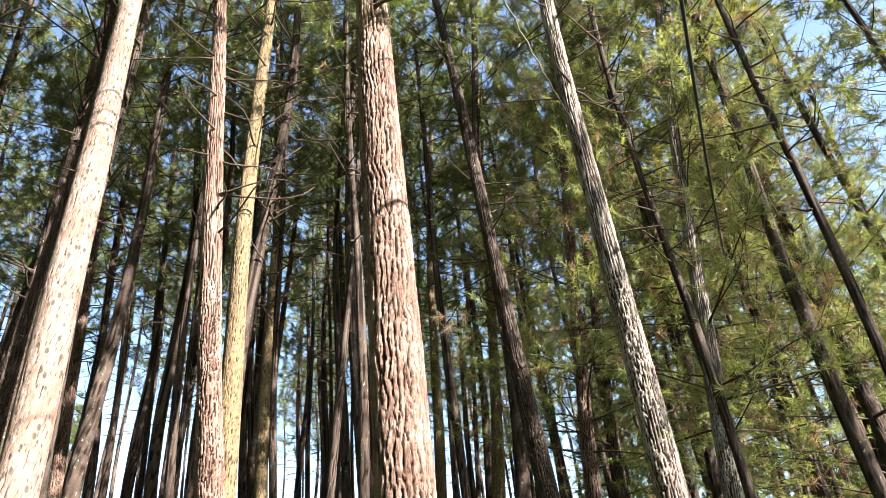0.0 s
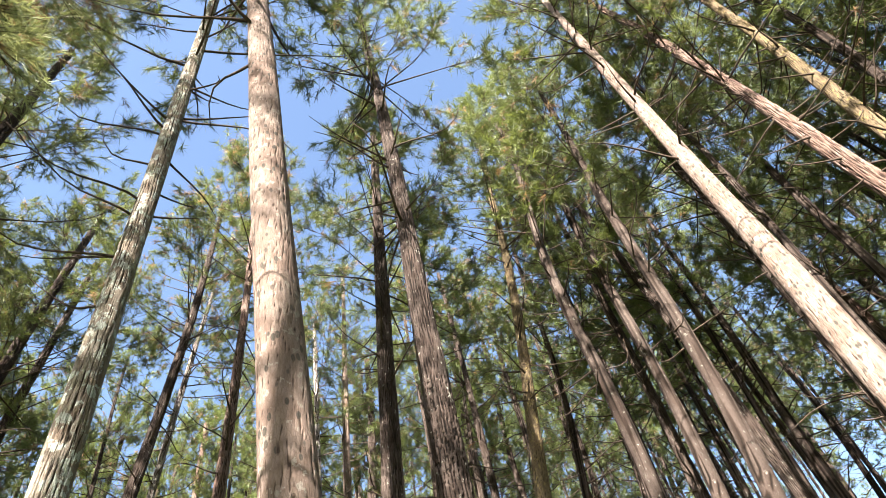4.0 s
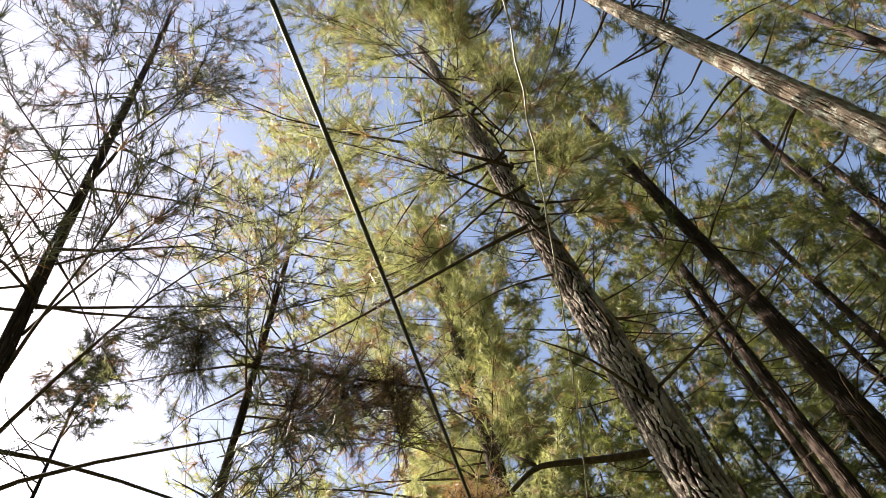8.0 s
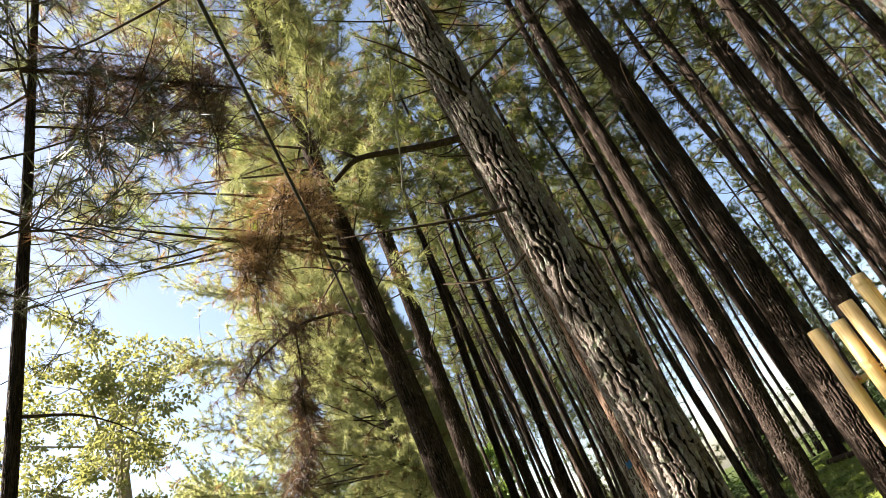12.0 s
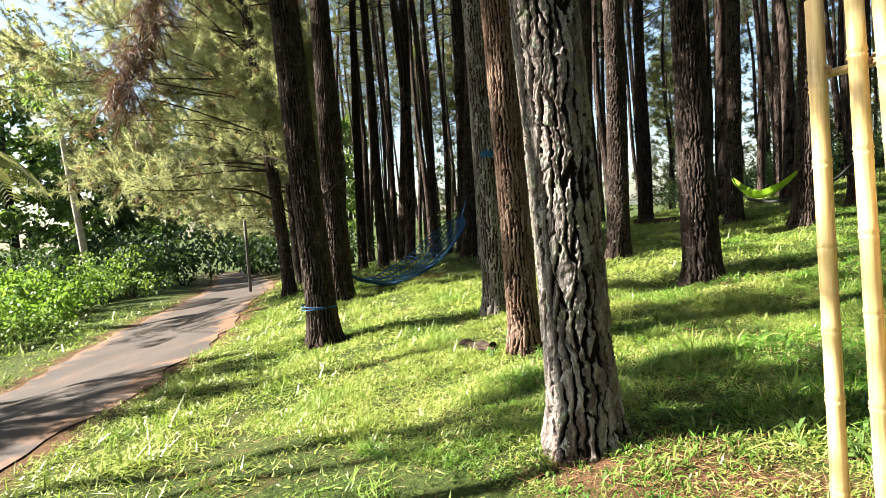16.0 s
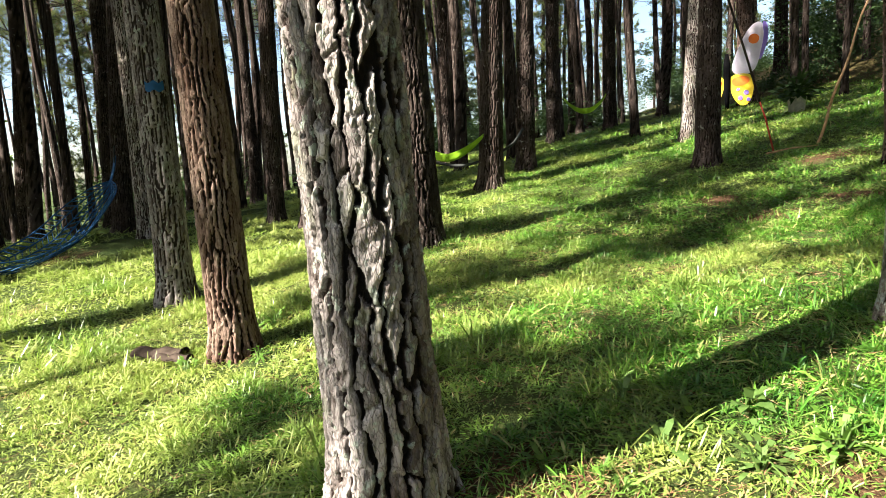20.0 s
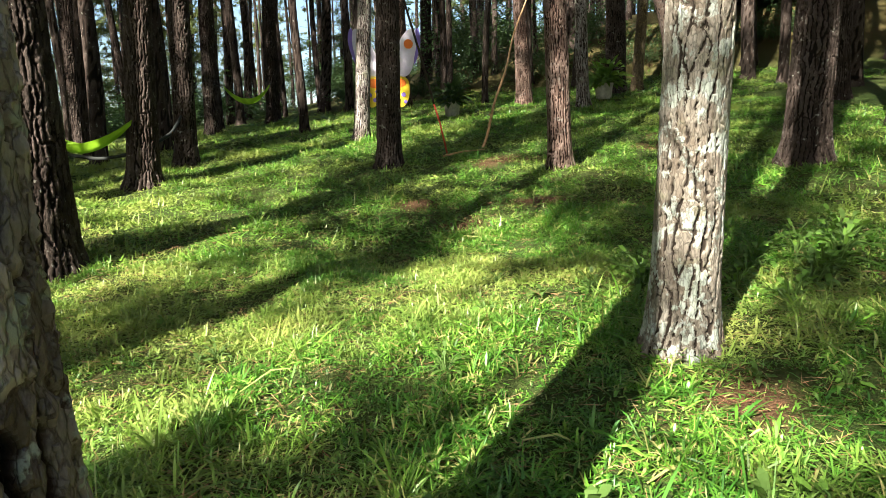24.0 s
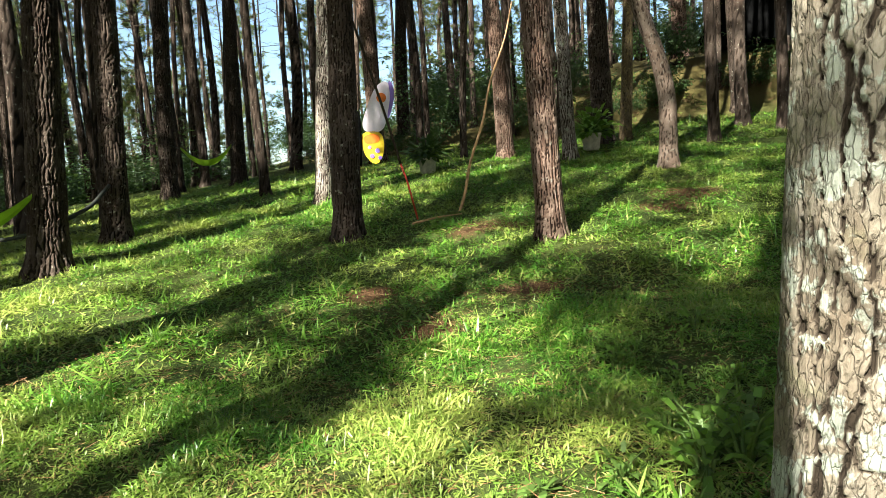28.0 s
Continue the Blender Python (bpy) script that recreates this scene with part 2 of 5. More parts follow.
def litter_material():
    k = Nodes("fallen_needles", 0.8, 0.2)
    k.base(k.ramp(k.island(), (0.0, (0.13, 0.055, 0.03)), (0.5, (0.3, 0.15, 0.08)), (1.0, (0.42, 0.28, 0.15))))
    return k.mat


LITTER = litter_material()


def bamboo_material():
    k = Nodes("dry_bamboo", 0.4, 0.45)
    streak = k.noise(k.coords((30, 30, 0.8)), 3.0, 5.0)
    col = k.ramp(streak, (0.3, (0.42, 0.27, 0.11)), (0.55, (0.62, 0.46, 0.21)), (0.75, (0.7, 0.57, 0.31)))
    stain = k.noise(k.coords((1, 1, 0.4)), 9.0, 4.0)
    k.base(k.mix(k.ramp(stain, (0.56, (0, 0, 0)), (0.75, (0.8, 0.8, 0.8))), col, (0.3, 0.2, 0.1)))
    k.bump(streak, 0.2, 0.004)
    return k.mat


BAMBOO = bamboo_material()


def plain_material(name, col, rough=0.6, spread=0.25, scale=14.0, share=0.0):
    k = Nodes(name, rough, 0.3 if rough < 0.9 else 0.04)
    dark = tuple(c * (1 - spread) for c in col)
    light = tuple(min(1.0, c * (1 + spread)) for c in col)
    c = k.ramp(k.noise(k.coords(), scale, 5.0, 0.65), (0.3, dark), (0.7, light))
    k.base(c)
    if share:
        k.translucent(c, share)
    return k.mat


CABLE = plain_material("black_cable", (0.015, 0.015, 0.016), 0.5)
THIN_WIRE = plain_material("grey_wire", (0.16, 0.15, 0.12), 0.6)
TWIG = plain_material("pine_branch", (0.05, 0.037, 0.029), 0.9, 0.5, 20.0)
ROPE_BLUE = plain_material("blue_rope", (0.01, 0.065, 0.16), 0.7)
ROPE_DARK = plain_material("dark_strap", (0.02, 0.022, 0.02), 0.8)
CLOTH_LIME = plain_material("lime_nylon", (0.24, 0.42, 0.025), 0.5, 0.15, 6.0, 0.35)
STEM_PALE = plain_material("pale_tree_bark", (0.33, 0.29, 0.24), 0.9, 0.4, 9.0)
POLE_PAINT = plain_material("grey_pole", (0.09, 0.085, 0.08), 0.7)
POLE_WHITE = plain_material("white_paint", (0.75, 0.74, 0.7), 0.6, 0.1)
POLE_RED = plain_material("red_paint", (0.5, 0.06, 0.04), 0.6, 0.15)
STICK = plain_material("peeled_stick", (0.42, 0.25, 0.14), 0.8, 0.4, 18.0)
TENT_DARK = plain_material("black_thatch", (0.004, 0.004, 0.0045), 0.95, 0.5, 30.0)
WING_WHITE = plain_material("pale_lilac_board", (0.76, 0.68, 0.8), 0.5, 0.1, 4.0)
WING_YELLOW = plain_material("yellow_board", (0.85, 0.6, 0.04), 0.5, 0.08, 4.0)
WING_ORANGE = plain_material("orange_board", (0.85, 0.2, 0.03), 0.5, 0.1, 4.0)
WING_PURPLE = plain_material("violet_board", (0.25, 0.16, 0.55), 0.5, 0.1, 4.0)
POT = plain_material("white_planter", (0.55, 0.52, 0.48), 0.7, 0.3, 12.0)

# ---- lie of the land ----
ROAD_LINE = [(-10.5, -14.0), (-8.4, -7.0), (-8.0, -2.6), (-9.0, 0.6), (-11.2, 2.9), (-13.1, 4.5), (-16.0, 6.5), (-19.7, 9.0), (-25.0, 12.6), (-33.0, 17.3), (-46.0, 24.0), (-70.0, 36.0)]
ROAD_HALF = 1.65


def smooth(a, b, v):
    s = np.clip((v - a) / (b - a), 0, 1)
    return s * s * (3 - 2 * s)


def road_gap(x, y):
    """The distance from the road's middle line."""
    best = np.full(np.shape(x), 1e9)
    for (ax, ay), (bx, by) in zip(ROAD_LINE, ROAD_LINE[1:]):
        dx, dy = bx - ax, by - ay
        s = np.clip(((x - ax) * dx + (y - ay) * dy) / (dx * dx + dy * dy), 0, 1)
        best = np.minimum(best, np.hypot(x - ax - s * dx, y - ay - s * dy))
    return best


def ease(v, lo, hi):
    """Keeps v as it is between lo and hi, and levels it off 20 m beyond."""
    v = np.asarray(v, float)
    up, down = np.maximum(v - hi, 0), np.maximum(lo - v, 0)
    return np.clip(v, lo, hi) + 20 * (1 - np.exp(-up / 20)) - 20 * (1 - np.exp(-down / 20))


def land(x, y):
    """The height of the ground."""
    x, y = np.asarray(x, float), np.asarray(y, float)
    u, v = ease(x, -35, 25), ease(y, -20, 40)
    z = -0.1956 + 0.0584 * u + 0.1147 * v + 0.00037 * u * u + 0.00227 * u * v - 0.00052 * v * v

    def bump(a, b, r):
        return np.exp(-((x - a) ** 2 + (y - b) ** 2) / (2 * r * r))
    z = z + 0.3 * bump(1, -1, 1.6) + 0.3 * bump(-14.2, 10.3, 3.2) - 0.18 * bump(-0.2, 11.8, 2.6) - 0.15 * bump(-1, 8.1, 1.2)
    z = z + 0.1 * bump(-2.85, 3.55, 0.55)
    z = z + 2.2 * smooth(-2, 20, x) * smooth(26.0, 31.0, 0.48 * x + 0.88 * y)
    z = z - 0.28 * smooth(-9.0, -14.0, x) * np.exp(-(road_gap(x, y) / 3.0) ** 2)
    return z + 0.03 * np.sin(1.9 * x + 0.7) * np.sin(1.6 * y) + 0.02 * np.sin(4.1 * x + 1.3 * y) * np.exp(-((x / 30) ** 2))


# ---- mesh helpers ----
rng = np.random.default_rng(7)


def mesh_from(name, verts, faces, mats=(), smooth_faces=False, attrs=None, slots=None):
    """A mesh from arrays: verts (n, 3), faces (m, 3 or 4)."""
    verts, faces = np.asarray(verts, np.float32), np.asarray(faces, np.int32)
    me = bpy.data.meshes.new(name)
    m, k = faces.shape
    me.vertices.add(len(verts))
    me.vertices.foreach_set("co", verts.ravel())
    me.loops.add(m * k)
    me.loops.foreach_set("vertex_index", faces.ravel())
    me.polygons.add(m)
    me.polygons.foreach_set("loop_start", np.arange(0, m * k, k, dtype=np.int32))
    me.polygons.foreach_set("loop_total", np.full(m, k, np.int32))
    for mat in mats:
        me.materials.append(mat)
    if slots is not None:
        me.polygons.foreach_set("material_index", np.asarray(slots, np.int32))
    me.polygons.foreach_set("use_smooth", np.full(m, bool(smooth_faces)))
    for key, values in (attrs or {}).items():
        me.attributes.new(key, "FLOAT", "POINT").data.foreach_set("value", np.asarray(values, np.float32))
    me.update(calc_edges=True)
    return me


def part(name, me, parent, label="", m=None):
    """One mesh object under a thing or under a part."""
    ob = new(name, me)
    ob.parent = parent
    if m is not None:
        ob.matrix_basis = m
    if label:
        ob["label"] = label
    return ob


def thing(name, m, label, category, group="", kind=""):
    ob = new(name)
    ob.empty_display_size = 0.2
    ob.matrix_basis = m
    return tagged(ob, label, category, group, kind)


def tube(points, radii, sides=6, caps=True):
    """Verts and quads of a tube along points."""
    pts = np.asarray(points, float)
    rad = np.broadcast_to(np.asarray(radii, float), (len(pts),))
    tan = np.gradient(pts, axis=0)
    tan /= np.linalg.norm(tan, axis=1, keepdims=True) + 1e-9
    ref = np.where(np.abs(tan[:, 2:3]) > 0.9, np.array([[1.0, 0, 0]]), np.array([[0, 0, 1.0]]))
    a = np.cross(tan, ref)
    a /= np.linalg.norm(a, axis=1, keepdims=True)
    b = np.cross(tan, a)
    th = np.linspace(0, 2 * np.pi, sides, endpoint=False)
    ring = np.cos(th)[None, :, None] * a[:, None] + np.sin(th)[None, :, None] * b[:, None]
    verts = (pts[:, None] + ring * rad[:, None, None]).reshape(-1, 3)
    i, j = np.meshgrid(np.arange(len(pts) - 1), np.arange(sides), indexing="ij")
    k = (j + 1) % sides
    faces = np.stack([i * sides + j, i * sides + k, (i + 1) * sides + k, (i + 1) * sides + j], -1).reshape(-1, 4)
    if caps:
        n = len(verts)
        verts = np.vstack([verts, pts[:1], pts[-1:]])
        c = np.arange(sides)
        d = (c + 1) % sides
        lo = np.stack([d, c, np.full(sides, n), np.full(sides, n)], -1)
        top = (len(pts) - 1) * sides
        hi = np.stack([top + c, top + d, np.full(sides, n + 1), np.full(sides, n + 1)], -1)
        faces = np.vstack([faces, lo[:, [0, 1, 2, 2]], hi[:, [0, 1, 2, 2]]])
    return verts, faces


class Soup:
    """Collects pieces of one mesh."""

    def __init__(self):
        self.v, self.f, self.s, self.n = [], [], [], 0

    def add(self, verts, faces, slot=0):
        self.v.append(verts)
        self.f.append(np.asarray(faces) + self.n)
        self.s.append(np.full(len(faces), slot))
        self.n += len(verts)

    def mesh(self, name, mats, smooth_faces=False):
        return mesh_from(name, np.vstack(self.v), np.vstack(self.f), mats, smooth_faces, None, np.concatenate(self.s))


def tubes_mesh(name, list_of_tubes, mats, smooth_faces=True):
    """A mesh of tubes, drawn with triangles at the caps."""
    verts, faces, n = [], [], 0
    for v, f in list_of_tubes:
        verts.append(v)
        faces.append(f + n)
        n += len(v)
    verts, faces = np.vstack(verts), np.vstack(faces)
    tri = faces[:, 2] == faces[:, 3]
    quads, tris = faces[~tri], faces[tri][:, :3]
    allt = np.vstack([quads[:, [0, 1, 2]], quads[:, [0, 2, 3]], tris]) if len(tris) else np.vstack([quads[:, [0, 1, 2]], quads[:, [0, 2, 3]]])
    return mesh_from(name, verts, allt, mats, smooth_faces)


def blades(base, way, length, width, bend=0.0, side=None, steps=1):
    """Thin tapering blades, each its own island: a triangle, or with steps=2 a bent quad and a tip."""
    n = len(base)
    way = way / (np.linalg.norm(way, axis=1, keepdims=True) + 1e-9)
    if side is None:
        r = rng.normal(size=(n, 3))
        side = np.cross(way, r)
    side = side / (np.linalg.norm(side, axis=1, keepdims=True) + 1e-9)
    w, l = np.broadcast_to(width, (n,))[:, None], np.broadcast_to(length, (n,))[:, None]
    droop = np.array([[0, 0, -1.0]]) * np.broadcast_to(bend, (n,))[:, None] * l
    if steps == 1:
        v = np.stack([base - side * w / 2, base + side * w / 2, base + way * l + droop], 1)
        f = np.arange(n * 3).reshape(n, 3)
        return v.reshape(-1, 3), f
    mid = base + way * l * 0.55 + droop * 0.25
    v = np.stack([base - side * w * 0.35, base + side * w * 0.35, mid + side * w / 2, mid - side * w / 2, base + way * l + droop], 1)
    k = np.arange(n)[:, None] * 5
    f = np.concatenate([k + [0, 1, 2], k + [0, 2, 3], k + [3, 2, 4]], 1).reshape(-1, 3)
    return v.reshape(-1, 3), f

# ---- ground, road and grass ----
LITTER_SPOTS = [(-2.35, 3.4, 0.6), (-1.8, 3.3, 0.6), (-1.1, 3.3, 0.7), (-0.45, 4.95, 0.22), (1.5, 12.6, 0.5), (1.0, 12.4, 0.3), (-0.43, 9.15, 0.28), (-0.7, 10.35, 0.3), (0.6, 9.45, 0.32), (3.5, 11.6, 0.4), (-10.8, 9.9, 0.5), (4.2, 12.0, 0.5), (-8.5, 7.0, 0.3), (0.6, 0.4, 0.8)]


def litter_share(x, y):
    """How much fallen needles and bare soil show, 0 to 1."""
    s = np.zeros(np.shape(x))
    wob = 0.25 * np.sin(5.1 * x + 1.0) * np.sin(4.3 * y)
    for a, b, r in LITTER_SPOTS:
        s = np.maximum(s, 1 - smooth(0.55, 1.15, np.hypot(x - a, y - b) / r + wob))
    s = np.maximum(s, 0.5 * smooth(25.0, 27.5, 0.48 * x + 0.88 * y + wob) * smooth(-3, 4, x))
    edge = road_gap(x, y)
    s = np.maximum(s, (1 - smooth(0.1, 0.55, edge - ROAD_HALF + wob)))
    return s


def build_ground():
    s = np.linspace(-1, 1, 241)
    grow = 11 * s + 60 * np.sign(s) * np.abs(s) ** 3 + 1800 * np.sign(s) * np.abs(s) ** 11
    gx, gy = np.meshgrid(grow - 3, grow + 7, indexing="ij")
    x, y = gx.ravel(), gy.ravel()
    z = land(x, y) - 0.012
    n = len(s)
    i, j = np.meshgrid(np.arange(n - 1), np.arange(n - 1), indexing="ij")
    f = np.stack([i * n + j, (i + 1) * n + j, (i + 1) * n + j + 1, i * n + j + 1], -1).reshape(-1, 4)
    me = mesh_from("ground", np.stack([x, y, z], 1), f, [GROUND], True, {"litter": litter_share(x, y)})
    tagged(new("ground", me), "grassy forest floor with patches of fallen pine needles", "ground", kind="structure")


def build_road():
    pts = np.array(ROAD_LINE)
    t = np.linspace(0, len(pts) - 1, 140)
    k = np.arange(len(pts))
    cx, cy = np.interp(t, k, pts[:, 0]), np.interp(t, k, pts[:, 1])
    for _ in range(12):
        cx[1:-1] = (cx[:-2] + 2 * cx[1:-1] + cx[2:]) / 4
        cy[1:-1] = (cy[:-2] + 2 * cy[1:-1] + cy[2:]) / 4
    tx, ty = np.gradient(cx), np.gradient(cy)
    ln = np.hypot(tx, ty)
    nx, ny = -ty / ln, tx / ln
    across = np.linspace(-1, 1, 13)
    ragged = 1 + 0.05 * np.sin(t * 7.3)[:, None] + 0.04 * np.sin(t * 17.0)[:, None]
    x = cx[:, None] + nx[:, None] * across * ROAD_HALF * ragged
    y = cy[:, None] + ny[:, None] * across * ROAD_HALF * ragged
    z = land(x, y) + 0.035 - 0.03 * np.abs(across) ** 4
    n, w = x.shape
    i, j = np.meshgrid(np.arange(n - 1), np.arange(w - 1), indexing="ij")
    f = np.stack([i * w + j, i * w + j + 1, (i + 1) * w + j + 1, (i + 1) * w + j], -1).reshape(-1, 4)
    edge = np.broadcast_to(np.abs(across), x.shape)
    me = mesh_from("road", np.stack([x, y, z], -1).reshape(-1, 3), f[:, ::-1], [ROAD], True, {"edge": edge.ravel()})
    tagged(new("road", me), "narrow worn asphalt path with sandy edges", "road", kind="structure")


def scatter(n, x0, x1, y0, y1):
    return rng.uniform(x0, x1, n), rng.uniform(y0, y1, n)


def build_grass():
    """Low matted broad-bladed grass: dense where one walks past it, thinner further off."""
    sets = ((450000, -6.2, 2.4, 3.0, 8.8, 0.041, 0.0066, 2), (60000, -9.0, 5.0, 2.2, 10.5, 0.06, 0.011, 1), (90000, -13.0, -6.0, 1.5, 10.0, 0.085, 0.014, 1), (210000, -10.0, 8.5, 8.5, 18.0, 0.075, 0.016, 1),
            (90000, -14, 14, 16, 28, 0.11, 0.028, 1), (36000, -26, -11, -2, 16, 0.13, 0.024, 1), (26000, 2.5, 9.0, 3.5, 10.0, 0.095, 0.015, 1), (45000, -8, 6, -6, 2.6, 0.09, 0.015, 1))
    sets += ((7000, -3.4, 1.2, 3.6, 6.6, 0.1, 0.01, 2),)
    for n, x0, x1, y0, y1, size, width, steps in sets:
        many = 14 if steps == 2 else 3
        x, y = (np.repeat(q, many) for q in scatter(n // many, x0, x1, y0, y1))
        n = len(x)
        th, out = rng.uniform(0, 2 * np.pi, n), rng.random(n)
        lush = np.repeat(rng.gamma(5.0, 0.2, n // many), many)
        x, y = x + np.cos(th) * out * size * 0.75, y + np.sin(th) * out * size * 0.75
        clump = np.sin(3.7 * x + 1.1 * y) * np.sin(2.9 * y - 1.7 * x) + 0.6 * np.sin(9.0 * x + 2 * y) * np.sin(8.3 * y - x)
        keep = (rng.random(n) > litter_share(x, y) * 0.7) & (rng.random(n) < 0.75 + 0.25 * clump) & (road_gap(x, y) > ROAD_HALF + 0.05)
        x, y, clump, th, out, lush = (q[keep] for q in (x, y, clump, th, out, lush))
        n = len(x)
        base = np.stack([x, y, land(x, y) - 0.012 + 0.035 * rng.random(n) ** 1.5 * (0.8 + 0.6 * clump)], 1)
        th, tip = th + rng.normal(size=n) * 0.5, 0.3 + 1.2 * out ** 0.6 + rng.normal(size=n) * 0.22
        way = np.stack([np.cos(th) * np.sin(tip), np.sin(th) * np.sin(tip), np.cos(tip)], 1)
        side = np.stack([-np.sin(th), np.cos(th), 0.45 * rng.normal(size=n)], 1)
        length = size * rng.gamma(7.0, 1 / 7.0, n) * (1.05 + 0.5 * clump) * (0.55 + 0.55 * lush)
        v, f = blades(base, way, length, width * rng.uniform(0.6, 1.5, n), rng.uniform(0.05, 0.5, n), side, steps)
        tagged(new("grass", mesh_from("grass", v, f, [GRASS])), "low green broad-bladed grass on the forest floor", "grass", kind="stuff")


def build_litter():
    """Fallen needles lying on the bare patches."""
    out = []
    for a, b, r in LITTER_SPOTS:
        n = int(1300 * r * r)
        th, q = rng.uniform(0, 2 * np.pi, n), r * 1.15 * np.sqrt(rng.random(n))
        out.append(np.stack([a + np.cos(th) * q, b + np.sin(th) * q], 1))
    xy = np.vstack(out + [np.stack(scatter(9000, -6.5, 3.0, 2.0, 10.5), 1), np.stack(scatter(6000, -4.0, 2.2, 4.4, 10.0), 1)])
    n = len(xy)
    base = np.stack([xy[:, 0], xy[:, 1], land(xy[:, 0], xy[:, 1]) + rng.uniform(0.005, 0.035, n)], 1)
    th = rng.uniform(0, 2 * np.pi, n)
    way = np.stack([np.cos(th), np.sin(th), 0.18 * rng.normal(size=n)], 1)
    v, f = blades(base, way, rng.uniform(0.07, 0.16, n), 0.003, 0.02, np.stack([-np.sin(th), np.cos(th), 0.4 * rng.normal(size=n)], 1), 1)
    tagged(new("fallen_needles", mesh_from("fallen_needles", v, f, [LITTER])), "reddish-brown fallen pine needles on the ground", "pine litter", kind="stuff")


build_ground()
build_road()


# ---- pine trunks ----
def plates(u, v, around, wide, tall, seed):
    """Stretched plates on a trunk's side: distance to the nearest joint in metres, how upright that joint is, and a tone for each plate."""
    iu, iv = np.floor(u), np.floor(v)
    d1, d2 = np.full(u.shape, 9.0), np.full(u.shape, 9.0)
    u1, v1, u2, v2, tone = (np.zeros(u.shape) for _ in range(5))
    for a in (-1, 0, 1):
        for b in (-1, 0, 1):
            cu, cv = iu + a, iv + b
            wu = np.mod(cu, around)
            h = np.sin(wu * 127.1 + cv * 311.7 + seed) * 43758.5453
            g = np.sin(wu * 269.5 + cv * 183.3 + seed * 1.7) * 28001.8384
            h, g = h - np.floor(h), g - np.floor(g)
            pu, pv = cu + 0.2 + 0.6 * h, cv + 0.05 + 0.9 * g
            d = (pu - u) ** 2 + (pv - v) ** 2
            near, second = d < d1, (d >= d1) & (d < d2)
            u2, v2 = np.where(near, u1, np.where(second, pu, u2)), np.where(near, v1, np.where(second, pv, v2))
            d2 = np.where(near, d1, np.where(second, d, d2))
            tone = np.where(near, np.mod(h * 7.3 + g * 3.1, 1.0), tone)
            u1, v1, d1 = np.where(near, pu, u1), np.where(near, pv, v1), np.where(near, d, d1)
    du, dv = (u2 - u1) / wide, (v2 - v1) / tall
    slope = np.hypot(du, dv) + 1e-6
    return (d2 - d1) / (2 * slope), np.abs(du) / slope, tone


def vnoise(tt, zz, around, per_metre, seed):
    """Smooth noise from -1 to 1 on a trunk's side, which closes round the trunk."""
    u, v = tt / (2 * np.pi) * around, zz * per_metre
    iu, iv = np.floor(u), np.floor(v)
    fu, fv = u - iu, v - iv
    fu, fv = fu * fu * (3 - 2 * fu), fv * fv * (3 - 2 * fv)

    def h(a, b):
        k = np.sin(np.mod(a, around) * 91.7 + b * 237.3 + seed * 13.7) * 43758.5453
        return (k - np.floor(k)) * 2 - 1
    return (h(iu, iv) * (1 - fu) + h(iu + 1, iv) * fu) * (1 - fv) + (h(iu, iv + 1) * (1 - fu) + h(iu + 1, iv + 1) * fu) * fv


